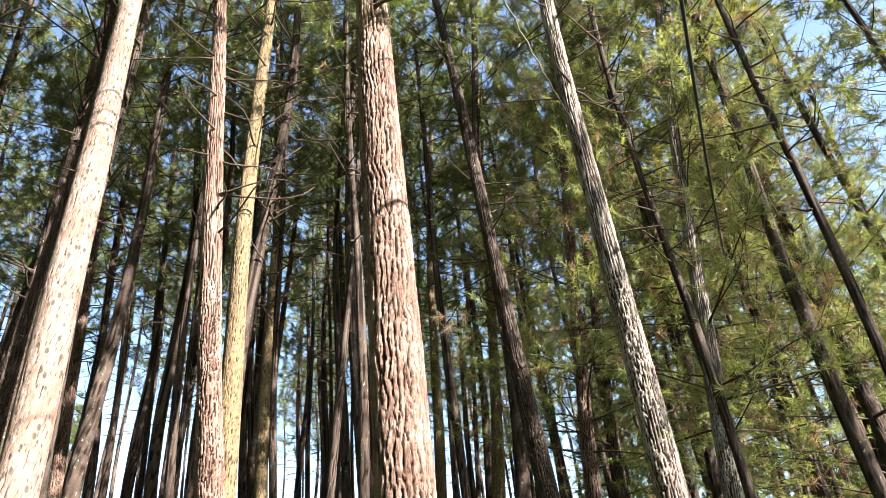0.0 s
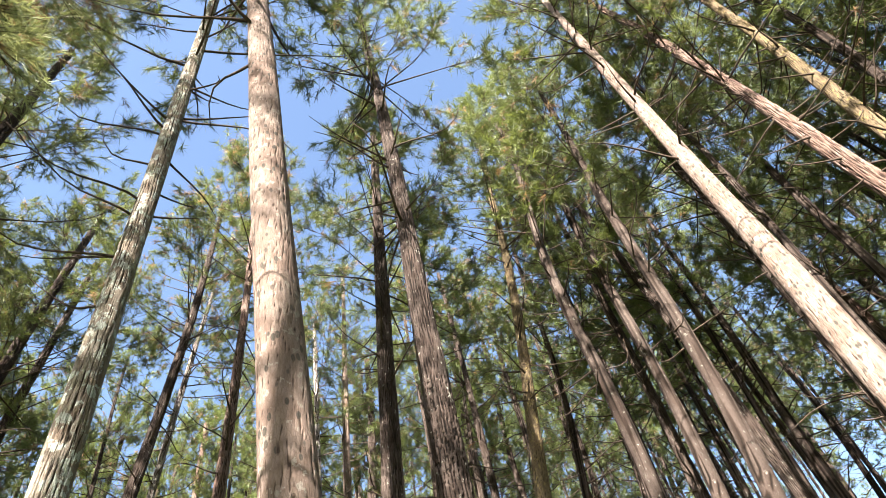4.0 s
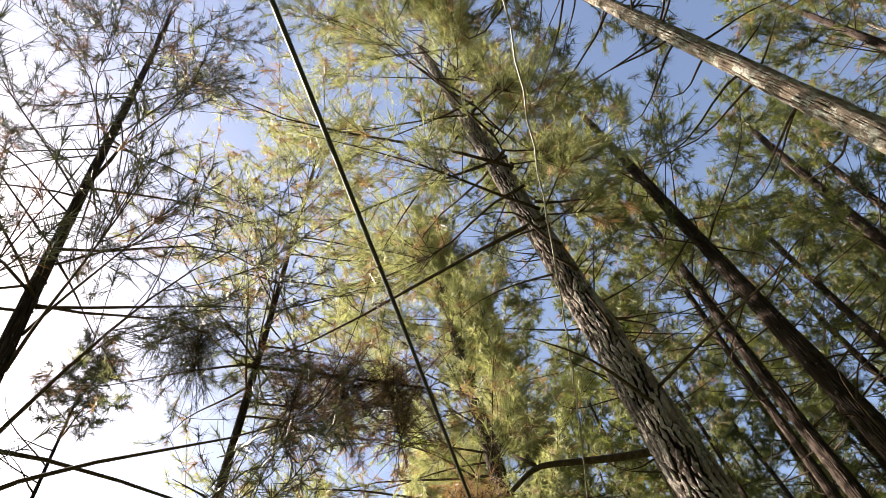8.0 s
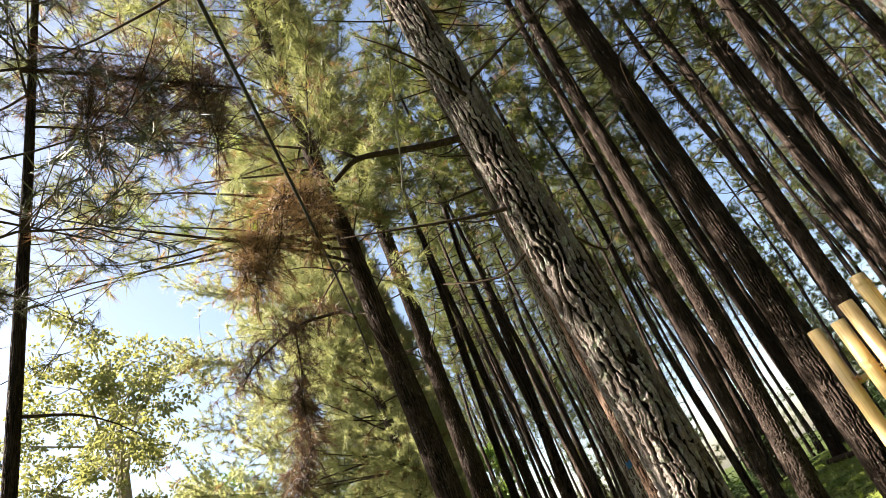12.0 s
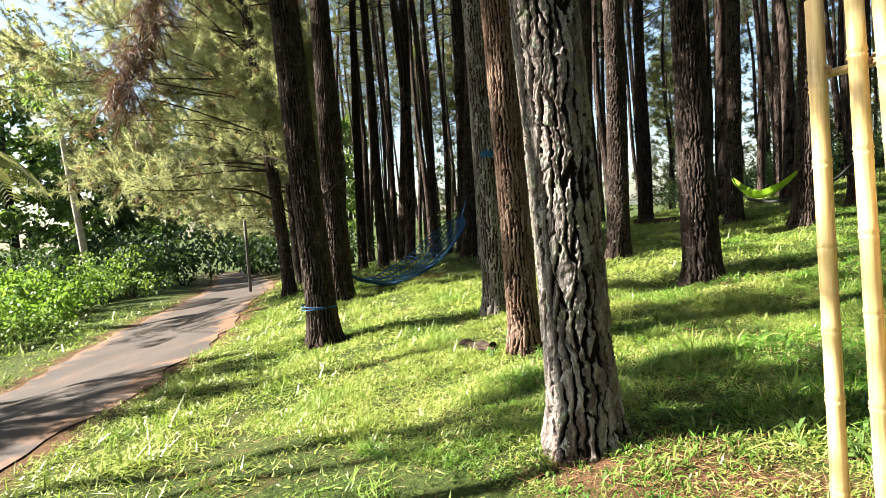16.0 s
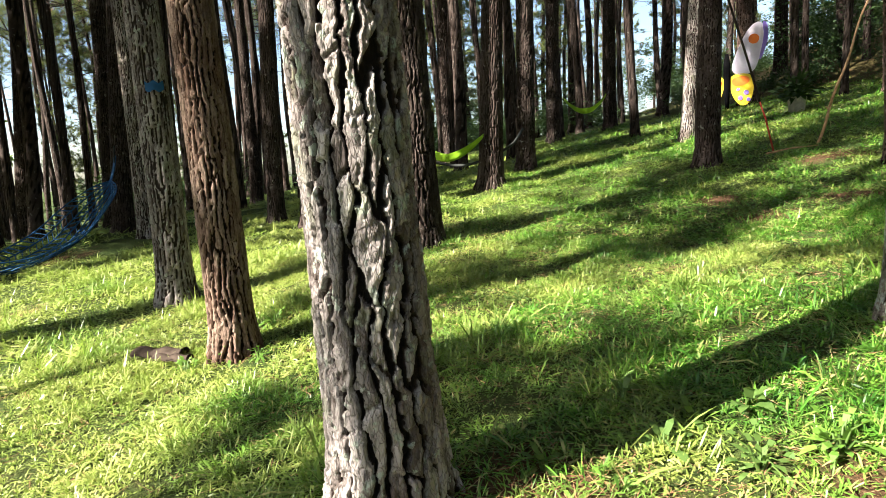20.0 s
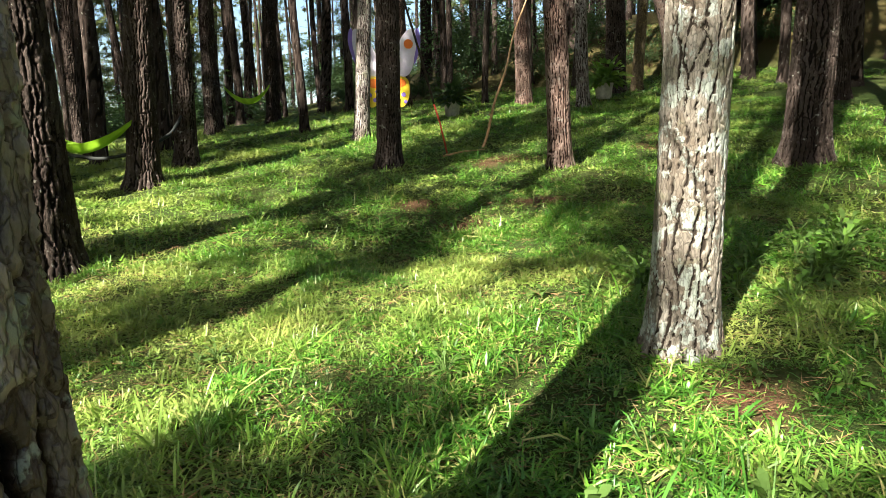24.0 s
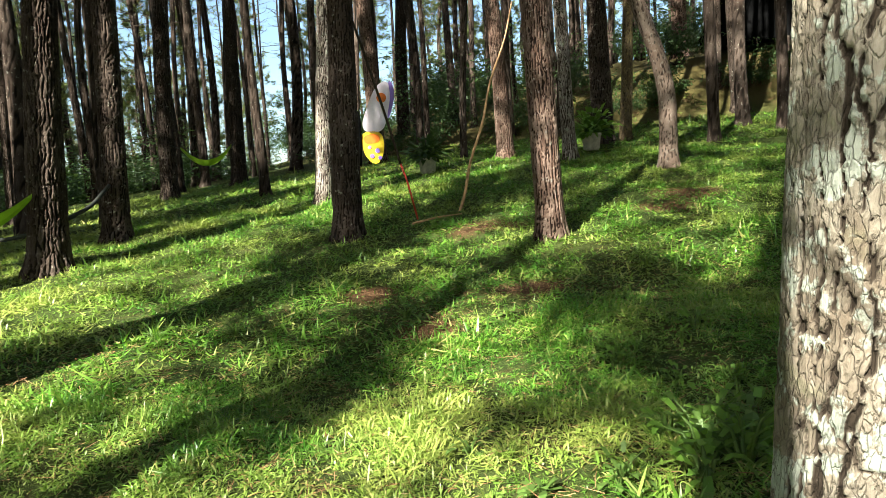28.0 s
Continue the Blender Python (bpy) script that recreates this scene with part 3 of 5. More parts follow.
def trunk_mesh(name, mat, radius, height, sides, rows, plate=(0.05, 0.2), depth=0.024, gap=0.016, seed=1.0, curve=None, flare=0.35, top=0.36, dense_to=6.0):
    """A tapering trunk with plated bark as real relief. Rows are closer together below dense_to."""
    q = np.linspace(0, 1, rows)
    share = 0.72 if height > dense_to else 1.0
    z = np.where(q < share, q / share * dense_to, dense_to + (q - share) / max(1 - share, 1e-6) * (height - dense_to)) if height > dense_to else q * height
    z = z - 0.25
    th = np.linspace(0, 2 * np.pi, sides, endpoint=False)
    zz, tt = np.meshgrid(z, th, indexing="ij")
    taper = (1 - (1 - top) * np.clip(zz / height, 0, 1) ** 0.9)
    r = radius * taper * (1 + flare * np.exp(-np.maximum(zz, 0) / 0.16) * (0.7 + 0.45 * np.sin(5 * tt + seed) ** 2))
    r = r * (1 + 0.035 * np.sin(2 * tt + 0.9 * zz + seed) + 0.025 * np.sin(3 * tt - 1.7 * zz))
    around = max(5, round(2 * np.pi * radius / plate[0]))
    w1, w2, w3 = vnoise(tt, zz, 9, 4.0, seed), vnoise(tt, zz, 26, 16.0, seed + 1), vnoise(tt, zz, 64, 48.0, seed + 2)
    w4 = vnoise(tt, zz, 150, 110.0, seed + 5)
    tw = tt + (0.42 * w1 + 0.16 * w2 + 0.1 * w3) * 2 * np.pi / around
    zw = zz + 0.045 * w1 + 0.03 * w2 + 0.008 * w3
    far, upright, tone = plates(tw / (2 * np.pi) * around, zw / plate[1], around, plate[0], plate[1], seed)
    far2, up2, tone2 = plates(tw / (2 * np.pi) * around * 2, zw / plate[1] * 2.3, around * 2, plate[0] / 2, plate[1] / 2.3, seed + 7)
    rag = 0.005 * w3 + 0.0035 * w4
    wide = gap * (0.95 + 0.75 * vnoise(tt, zz, 14, 5.0, seed + 8))
    deep = smooth(0.34, 0.82, (far + rag) / wide)
    step = smooth(0.2, 0.8, (far2 + 0.6 * rag) / (wide * 0.5))
    shallow = 0.08 + 0.92 * upright ** 2
    body = 1 - (1 - deep) * shallow
    minor = 1 - (1 - step) * (0.08 + 0.45 * up2 ** 2)
    rise = body * (0.55 + 0.2 * tone + 0.25 * minor * (0.7 + 0.3 * tone2)) + 0.045 * w3 + 0.06 * w4
    flakes = smooth(-0.35, 0.25, w3 + 0.6 * w4 + 0.5 * w2)
    r = r + depth * (rise - 0.75)
    cx, cy = (np.zeros_like(z), np.zeros_like(z)) if curve is None else curve(z)
    x, y = np.asarray(cx)[:, None] + r * np.cos(tt), np.asarray(cy)[:, None] + r * np.sin(tt)
    i, j = np.meshgrid(np.arange(rows - 1), np.arange(sides), indexing="ij")
    k = (j + 1) % sides
    f = np.stack([i * sides + j, i * sides + k, (i + 1) * sides + k, (i + 1) * sides + j], -1).reshape(-1, 4)
    verts = np.stack([x, y, zz], -1).reshape(-1, 3)
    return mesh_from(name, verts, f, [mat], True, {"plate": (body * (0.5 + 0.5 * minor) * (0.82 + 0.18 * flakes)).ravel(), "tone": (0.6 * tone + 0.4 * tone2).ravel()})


# ---- pine crowns ----
def tufts(centres, ways, per, length, width, spread=0.62):
    """Brushes of long needles at the ends of shoots."""
    n = len(centres)
    c = np.repeat(centres, per, axis=0)
    w = np.repeat(ways, per, axis=0)
    w = w / (np.linalg.norm(w, axis=1, keepdims=True) + 1e-9)
    back = rng.uniform(-0.2, 0.02, n * per)[:, None]
    d = w * rng.uniform(0.15, 1.0, n * per)[:, None] + spread * rng.normal(size=(n * per, 3)) * 0.6
    return blades(c + w * back, d, length * rng.uniform(0.65, 1.15, n * per), width, rng.uniform(0.0, 0.3, n * per))


def limb(start, way, length, rise, wob=0.12, steps=7):
    """A curved limb: points from start, bending upwards (rise) or drooping (below 0)."""
    s = np.linspace(0, 1, steps)[:, None]
    w = np.asarray(way, float) / np.linalg.norm(way)
    side = rng.normal(size=3) * wob
    return np.asarray(start) + w * length * s + np.array([0, 0, rise]) * length * s ** 2 + side * length * np.sin(s * 3.0) * s


def crown_meshes(name, z0, z1, reach, whorls, limbs, twigs, per, droop=0.25, trunk_top=0.07, needle_mats=(NEEDLE, NEEDLE_DRY), dry=0.06, width=0.0075, dead=6, leader=None, lean_to=None, length=0.29, twig=1.0, along=2, taper=0.72):
    """Branches and needles of one pine crown between the heights z0 and z1."""
    wood, tips, ways = [], [], []
    for k in range(whorls):
        q = k / max(whorls - 1, 1)
        z = z0 + (z1 - z0) * q
        turn = rng.uniform(0, 6.28)
        for a in range(limbs):
            az = turn + a * 6.283 / limbs + rng.normal() * 0.35
            ln = reach * (1 - taper * q ** 1.3) * rng.uniform(0.6, 1.15)
            if lean_to is not None:
                ln *= max(0.2, 0.58 + 0.58 * math.cos(az - lean_to))
            up = rng.uniform(0.05, 0.45) + 0.45 * q
            cx, cy = (0, 0) if leader is None else [float(c) for c in leader(z)]
            pts = limb((cx, cy, z + rng.uniform(-0.5, 0.5) * (z1 - z0) / whorls * 1.6), (math.cos(az), math.sin(az), up), ln, rng.uniform(min(-0.05, droop - 0.1), max(droop, 0.02)))
            wood.append(tube(pts, np.linspace(0.011 + 0.004 * ln * (1 - q), 0.003, len(pts)), 5))
            knots = rng.uniform(0.45, 1.0, 3)
            for _ in range(twigs):
                s = min(1.0, max(0.3, knots[rng.integers(0, 3)] + rng.normal() * 0.07))
                p = pts[0] + (pts[-1] - pts[0]) * s
                idx = s * (len(pts) - 1)
                p = np.array([np.interp(idx, np.arange(len(pts)), pts[:, c]) for c in range(3)])
                d = np.array([math.cos(az), math.sin(az), 0.4]) + rng.normal(size=3) * 0.75
                d /= np.linalg.norm(d)
                tl = twig * rng.uniform(0.25, 0.75) * min(1.0, 0.5 + ln / 4)
                tw = limb(p, d, tl, 0.3, 0.16, 5)
                wood.append(tube(tw, np.linspace(0.006, 0.003, 5), 3, False))
                tips.append(tw[-1])
                ways.append(tw[-1] - tw[-2])
                for j in range(along - 1):
                    if rng.random() < 0.65:
                        tips.append(tw[3 - j])
                        ways.append((tw[-1] - tw[0]) * 0.4 + rng.normal(size=3) * 0.12)
            tips.append(pts[-1])
            ways.append(pts[-1] - pts[-2])
    for _ in range(dead):
        az, z = rng.uniform(0, 6.28), z0 - rng.uniform(0.2, 5.5)
        cx, cy = (0, 0) if leader is None else [float(c) for c in leader(z)]
        pts = limb((cx, cy, z), (math.cos(az), math.sin(az), rng.uniform(-0.1, 0.5)), rng.uniform(0.4, 1.7), rng.uniform(-0.2, 0.3), 0.2)
        wood.append(tube(pts, np.linspace(0.022, 0.005, len(pts)), 4))
    tips, ways = np.array(tips), np.array(ways)
    brown = rng.random(len(tips)) < dry
    soup = Soup()
    v, f = tufts(tips[~brown], ways[~brown], per, length, width)
    soup.add(v, f, 0)
    if brown.any():
        ways[brown, 2] -= 0.9 * np.linalg.norm(ways[brown], axis=1)
        v, f = tufts(tips[brown], ways[brown], per, 0.24, width)
        soup.add(v, f, 1)
    return tubes_mesh(name + "_branchwork", wood, [TWIG]), soup.mesh(name + "_foliage", list(needle_mats))


CROWNS = [crown_meshes("crown_a", 12.0, 20.0, 2.9, 12, 4, 14, 26, width=0.013, length=0.25, dead=22), crown_meshes("crown_b", 13.2, 20.5, 2.8, 11, 4, 14, 26, 0.35, width=0.013, length=0.25, dead=18),
          crown_meshes("crown_c", 11.5, 19.5, 3.0, 12, 4, 14, 26, 0.15, dead=24, width=0.013, length=0.25), crown_meshes("crown_d", 13.8, 21.0, 2.8, 10, 4, 15, 26, dry=0.16, width=0.013, length=0.25, dead=22)]
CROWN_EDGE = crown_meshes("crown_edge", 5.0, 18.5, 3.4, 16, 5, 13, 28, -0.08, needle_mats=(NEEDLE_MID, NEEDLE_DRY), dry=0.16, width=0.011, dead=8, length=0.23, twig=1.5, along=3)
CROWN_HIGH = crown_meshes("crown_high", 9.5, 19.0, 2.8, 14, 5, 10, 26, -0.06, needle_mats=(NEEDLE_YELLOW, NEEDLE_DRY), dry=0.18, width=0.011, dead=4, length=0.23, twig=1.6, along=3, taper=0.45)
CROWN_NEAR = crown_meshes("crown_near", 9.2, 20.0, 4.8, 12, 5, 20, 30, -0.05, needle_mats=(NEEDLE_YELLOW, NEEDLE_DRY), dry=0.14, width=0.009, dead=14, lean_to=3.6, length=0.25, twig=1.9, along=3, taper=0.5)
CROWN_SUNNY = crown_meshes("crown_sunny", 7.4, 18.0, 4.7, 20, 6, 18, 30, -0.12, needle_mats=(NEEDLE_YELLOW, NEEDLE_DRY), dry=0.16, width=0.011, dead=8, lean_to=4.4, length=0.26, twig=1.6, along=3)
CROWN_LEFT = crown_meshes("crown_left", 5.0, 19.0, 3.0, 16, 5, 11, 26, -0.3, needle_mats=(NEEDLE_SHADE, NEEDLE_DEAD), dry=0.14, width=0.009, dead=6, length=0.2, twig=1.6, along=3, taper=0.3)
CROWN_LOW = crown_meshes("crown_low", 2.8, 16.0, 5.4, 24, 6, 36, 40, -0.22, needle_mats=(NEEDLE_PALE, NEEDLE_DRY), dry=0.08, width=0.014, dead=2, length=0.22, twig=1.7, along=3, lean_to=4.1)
CROWN_FAR = [crown_meshes("crown_far_a", 12.0, 20.0, 2.3, 11, 4, 8, 18, width=0.022, dead=18, length=0.28), crown_meshes("crown_far_b", 13.2, 20.5, 2.2, 10, 4, 8, 18, width=0.022, dead=16, length=0.28)]
CROWN_THICKET = crown_meshes("crown_thicket", 1.5, 18.0, 3.4, 18, 5, 9, 14, -0.05, width=0.035, dead=0, length=0.36)

TRUNKS = {}


def sway(ax, ay, f=0.35, ph=0.0, z0=0.0):
    return lambda z: (ax * np.sin(f * z + ph) - ax * math.sin(ph), ay * np.sin(f * 1.3 * z + ph + 1) - ay * math.sin(ph + 1))


TRUNKS["mid_a"] = trunk_mesh("trunk_mid_a", BARK, 0.2, 19.5, 72, 420, seed=2.0, curve=sway(0.06, 0.05))
TRUNKS["mid_b"] = trunk_mesh("trunk_mid_b", BARK, 0.2, 19.5, 72, 420, seed=4.4, curve=sway(-0.05, 0.07, 0.3, 0.6))
TRUNKS["mid_grey"] = trunk_mesh("trunk_mid_grey", BARK_GREY, 0.2, 19.5, 72, 420, seed=6.1, curve=sway(0.05, -0.05, 0.28, 0.2))
TRUNKS["mid_red"] = trunk_mesh("trunk_mid_red", BARK_RED, 0.2, 19.5, 72, 420, seed=8.7, curve=sway(0.04, 0.05, 0.33, 1.0))
TRUNKS["mid_yellow"] = trunk_mesh("trunk_mid_yellow", BARK_YELLOW, 0.2, 19.5, 60, 360, (0.05, 0.14), 0.007, 0.008, seed=3.3, curve=sway(0.07, 0.07, 0.4, 0.4), dense_to=10.0)
TRUNKS["far_a"] = trunk_mesh("trunk_far_a", BARK, 0.2, 19.5, 18, 60, seed=1.4, curve=sway(0.16, 0.12, 0.45), depth=0.012)
TRUNKS["far_b"] = trunk_mesh("trunk_far_b", BARK, 0.2, 19.5, 18, 60, seed=5.4, curve=sway(-0.18, 0.14, 0.38, 0.8), depth=0.012)
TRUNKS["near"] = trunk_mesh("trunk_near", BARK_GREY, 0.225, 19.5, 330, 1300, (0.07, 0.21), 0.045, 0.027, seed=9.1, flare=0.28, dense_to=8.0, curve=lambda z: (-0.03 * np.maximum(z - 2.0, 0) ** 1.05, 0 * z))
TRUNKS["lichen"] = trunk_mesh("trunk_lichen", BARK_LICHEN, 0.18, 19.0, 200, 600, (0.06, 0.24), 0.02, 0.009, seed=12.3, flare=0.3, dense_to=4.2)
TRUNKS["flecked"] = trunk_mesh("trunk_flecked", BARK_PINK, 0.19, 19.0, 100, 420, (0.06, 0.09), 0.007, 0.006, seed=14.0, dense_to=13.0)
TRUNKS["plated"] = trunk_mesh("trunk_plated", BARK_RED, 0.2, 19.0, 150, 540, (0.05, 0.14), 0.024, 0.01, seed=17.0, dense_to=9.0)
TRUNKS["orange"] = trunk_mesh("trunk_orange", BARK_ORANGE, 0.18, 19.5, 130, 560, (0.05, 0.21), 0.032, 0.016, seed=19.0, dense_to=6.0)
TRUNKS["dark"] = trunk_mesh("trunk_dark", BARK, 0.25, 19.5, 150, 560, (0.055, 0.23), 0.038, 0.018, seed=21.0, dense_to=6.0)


def pine(x, y, r, lean=(0.0, 0.0), trunk="mid_a", crown=0, h=1.0, label="", turn=None, group="", sink=0.0):
    """A pine whose trunk has the radius r near the ground and leans by lean (metres sideways per metre of height)."""
    me = TRUNKS[trunk]
    own = {"near": 0.225, "lichen": 0.18, "flecked": 0.19, "orange": 0.18, "dark": 0.25}.get(trunk, 0.2)
    up = Vector((lean[0], lean[1], 1.0)).normalized()
    turn = rng.uniform(0, 6.28) if turn is None else turn
    m = Matrix.Translation((x, y, float(land(x, y)) - sink)) @ Vector((0, 0, 1)).rotation_difference(up).to_matrix().to_4x4() @ Matrix.Rotation(turn, 4, "Z")
    ob = thing("pine_tree", m, label or "tall straight pine with dark cracked bark", "pine tree", group)
    part("trunk", me, ob, "", Matrix.Diagonal((r / own, r / own, h, 1)))
    if crown is not None:
        wood, leaf = crown if isinstance(crown, tuple) else CROWNS[crown]
        s = 0.8 + r
        tagged(part("branchwork", wood, ob, "", Matrix.Diagonal((s, s, h, 1))), kind="stuff")
        tagged(part("foliage", leaf, ob, "", Matrix.Diagonal((s, s, h, 1))), kind="stuff")
    return ob


# ---- the pines that one walks among ----
G1 = "pines beside the walk"
pine(-2.87, 3.6, 0.22, (-0.02, -0.018), "near", CROWN_NEAR, label="stout pine with deeply cracked grey plated bark", turn=0.0, group=G1)
pine(-4.78, 5.55, 0.165, (-0.018, -0.014), "orange", 3, label="pine with orange-brown bark on its sunny side", turn=1.2, group=G1)
pine(-6.5, 7.15, 0.185, (-0.002, -0.002), "mid_grey", 0, label="grey-barked pine with a blue mark on its trunk", turn=2.0, group=G1)
pine(-8.38, 5.54, 0.23, (-0.022, -0.034), "dark", CROWN_SUNNY, label="leaning dark pine with a blue cord round its foot", turn=0.0, group=G1)
pine(-11.2, 7.95, 0.24, (0.003, 0.004), "dark", 2, label="thick dark pine at the upper end of the net hammock", turn=2.4, group=G1)
pine(-14.84, 9.03, 0.17, (-0.032, -0.054), "mid_a", CROWN_LOW, label="slender pine with low boughs leaning over the path", turn=0.0, group=G1)
pine(-4.25, 8.8, 0.235, (-0.005, -0.01), "dark", 0, label="dark pine with ridged bark on the slope", turn=4.0, group=G1)
pine(-0.39, 5.5, 0.168, (-0.03, -0.085), "lichen", 0, label="pale pine with white lichen patches on its bark", turn=0.9, group=G1)
pine(3.75, 8.95, 0.25, (0.019, -0.02), "dark", 2, label="thick pine with brown bark lit on one side", turn=5.2, group=G1)
pine(1.64, 11.12, 0.165, (-0.023, 0.011), "mid_red", 3, label="slim pine with reddish bark", group=G1)
pine(-0.42, 13.35, 0.2, (0.042, -0.006), "mid_a", 1, label="pine with strongly ridged dark bark", group=G1)
pine(-4.3, 13.8, 0.235, (0.06, 0.015), "dark", 2, label="dark pine that holds a lime hammock", group=G1)
pine(-3.9, 16.2, 0.22, (0.041, 0.007), "mid_b", 0, group=G1)
pine(-0.34, 16.9, 0.165, (0.06, -0.008), "mid_grey", 3, label="pale slender pine behind a darker one", group=G1)

# further pines on the slope
G2 = "pines on the slope"
for px, py, pr, lx, ly, tk, ck in ((-6.96, 11.47, 0.22, 0.02, 0.011, "mid_a", 1), (-6.25, 15.58, 0.19, 0.018, 0.006, "mid_b", 2), (-8.2, 12.4, 0.16, 0.032, 0.018, "mid_a", 3),
                                   (-12.39, 13.2, 0.21, 0.045, 0.039, "mid_b", 1), (-10.57, 11.73, 0.16, 0.006, 0.005, "mid_grey", 3), (-15.0, 15.9, 0.28, 0.02, 0.018, "mid_a", 0),
                                   (-15.8, 13.0, 0.16, -0.006, -0.007, "mid_a", 0), (-16.7, 12.9, 0.15, 0.021, 0.027, "mid_b", 1), (-20.0, 17.6, 0.27, 0.05, 0.05, "mid_a", 2)):
    pine(px, py, pr, (lx, ly), tk, ck, group=G2)
for px, py, pr, lx, ly, tk, ck in ((-3.95, 25.0, 0.26, 0.028, 0.003, "mid_a", 0), (-2.0, 27.3, 0.26, 0.038, 0.0, "mid_b", 1), (2.65, 26.2, 0.28, -0.024, 0.004, "mid_red", 2),
                                   (5.35, 33.3, 0.3, 0.031, -0.007, "mid_a", 3), (7.14, 37.0, 0.28, -0.019, 0.005, "mid_b", 0), (5.1, 20.7, 0.23, -0.047, 0.019, "mid_red", 1),
                                   (5.5, 17.8, 0.165, -0.029, 0.015, "mid_grey", 3), (7.85, 20.3, 0.3, 0.011, -0.006, "mid_b", 2), (8.65, 20.4, 0.17, 0.024, -0.016, "mid_yellow", 0)):
    pine(px, py, pr, (lx, ly), tk, ck, group=G2)
for px, py, pr, lx, ly, tk, ck in ((17.4, 29.4, 0.36, 0.008, -0.006, "mid_red", 1), (14.4, 22.4, 0.26, -0.022, 0.02, "mid_a", 2), (9.26, 13.66, 0.17, -0.021, 0.023, "mid_b", 3),
                                   (14.9, 24.2, 0.23, -0.005, 0.004, "mid_a", 0), (-7.6, 23.8, 0.26, 0.01, 0.0, "mid_b", 1), (-10.5, 19.8, 0.2, 0.02, 0.0, "mid_a", 2),
                                   (-12.7, 19.3, 0.18, 0.02, 0.013, "mid_b", 0), (0.2, 31.0, 0.24, 0.02, 0.0, "far_a", 1), (10.6, 28.5, 0.25, 0.0, 0.0, "far_b", 3)):
    pine(px, py, pr, (lx, ly), tk, ck, group=G2)


def bow(z):
    """The crook of a trunk that leans away and comes back upright."""
    return -0.85 * smooth(1.0, 4.6, z) + 0.25 * smooth(4.6, 9.0, z), 0.55 * smooth(1.0, 4.6, z)


TRUNKS["bent"] = trunk_mesh("trunk_bent", BARK_PINK, 0.2, 19.0, 40, 200, (0.06, 0.14), 0.008, seed=23.0, curve=bow)
pine(5.6, 14.3, 0.165, (0, 0), "bent", crown_meshes("crown_bent", 11.0, 19.0, 2.2, 10, 4, 6, 24, leader=bow), label="bent pale pine trunk shining in the sun", turn=0.0, group=G2)

# ---- the pines over one's head where the walk begins ----
G3 = "pines overhead"
pine(3.74, -0.52, 0.2, (0.04, 0.009), "plated", 3, label="big reddish pine with plated bark and fresh shoots", turn=2.0, group=G3)
pine(5.44, 2.12, 0.18, (0.057, 0.026), "flecked", 1, label="pale pine with smooth pinkish bark", turn=1.0, group=G3)
pine(7.87, 0.78, 0.18, (0.005, 0.08), "mid_red", 0, label="forked pine, pale brown stem", group=G3)
pine(8.13, 0.96, 0.16, (0.019, -0.013), "mid_yellow", 3, label="forked pine, stem with yellow lichen", group=G3)
pine(1.24, 3.12, 0.185, (-0.13, -0.06), "flecked", 3, label="pale pinkish pine with small dark flecks", turn=3.0, group=G3)
pine(2.7, 4.28, 0.185, (-0.017, 0.035), "mid_a", 1, label="dark mossy pine with a pale patch", group=G3)
pine(-6.4, -0.4, 0.075, (-0.02, 0.09), "mid_b", CROWN_HIGH, 1.0, "thin pine with dense high boughs beside the path", 2.9, G3)
# unseen pines across the path, placed so that their crowns shade the grass
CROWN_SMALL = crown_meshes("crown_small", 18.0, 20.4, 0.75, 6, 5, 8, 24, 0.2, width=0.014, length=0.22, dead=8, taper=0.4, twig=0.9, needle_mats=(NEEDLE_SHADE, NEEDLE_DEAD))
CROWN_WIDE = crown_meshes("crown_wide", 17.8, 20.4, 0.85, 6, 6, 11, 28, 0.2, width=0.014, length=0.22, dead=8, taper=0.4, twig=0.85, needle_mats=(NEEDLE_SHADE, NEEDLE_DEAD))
pine(-13.4, -4.75, 0.14, (0.0, 0.0), "mid_a", CROWN_WIDE, 0.62, "slim pine added to cast shade from across the path", 0.5, G3)
for px, py, tn, hs, pr in ((-14.3, -2.4, 1.7, 0.62, 0.14), (-14.8, -0.2, 2.9, 0.62, 0.14), (-10.85, -5.1, 4.1, 0.68, 0.08), (-10.03, -2.31, 5.2, 0.65, 0.06)):
    pine(px, py, pr, (0.0, 0.0), "mid_a", CROWN_SMALL, hs, "small-crowned pine added to cast shade from across the path", tn, G3)
pine(-4.84, -1.04, 0.1, (0.025, -0.089), "mid_b", CROWN_LEFT, 0.95, label="thin dark pine with long drooping boughs", group=G3)
for px, py, pr, lx, ly, tk, ck in ((18.0, 5.65, 0.19, -0.017, 0.054, "mid_red", 0), (10.3, 4.5, 0.19, 0.004, -0.011, "mid_b", 2), (15.6, 0.73, 0.18, 0.0, 0.014, "mid_yellow", 1),
                                   (22.8, 5.3, 0.18, -0.004, 0.015, "far_b", 3), (23.1, 6.5, 0.18, -0.012, 0.04, "far_b", 0), (32.3, 5.65, 0.18, -0.01, 0.05, "far_a", 1),
                                   (30.9, 0.0, 0.18, 0.0, -0.025, "far_a", 2), (42.9, -2.0, 0.18, 0.0, -0.03, "far_a", 3), (17.1, -3.25, 0.18, -0.012, -0.056, "mid_yellow", 0)):
    pine(px, py, pr, (lx, ly), tk, ck, group=G3)
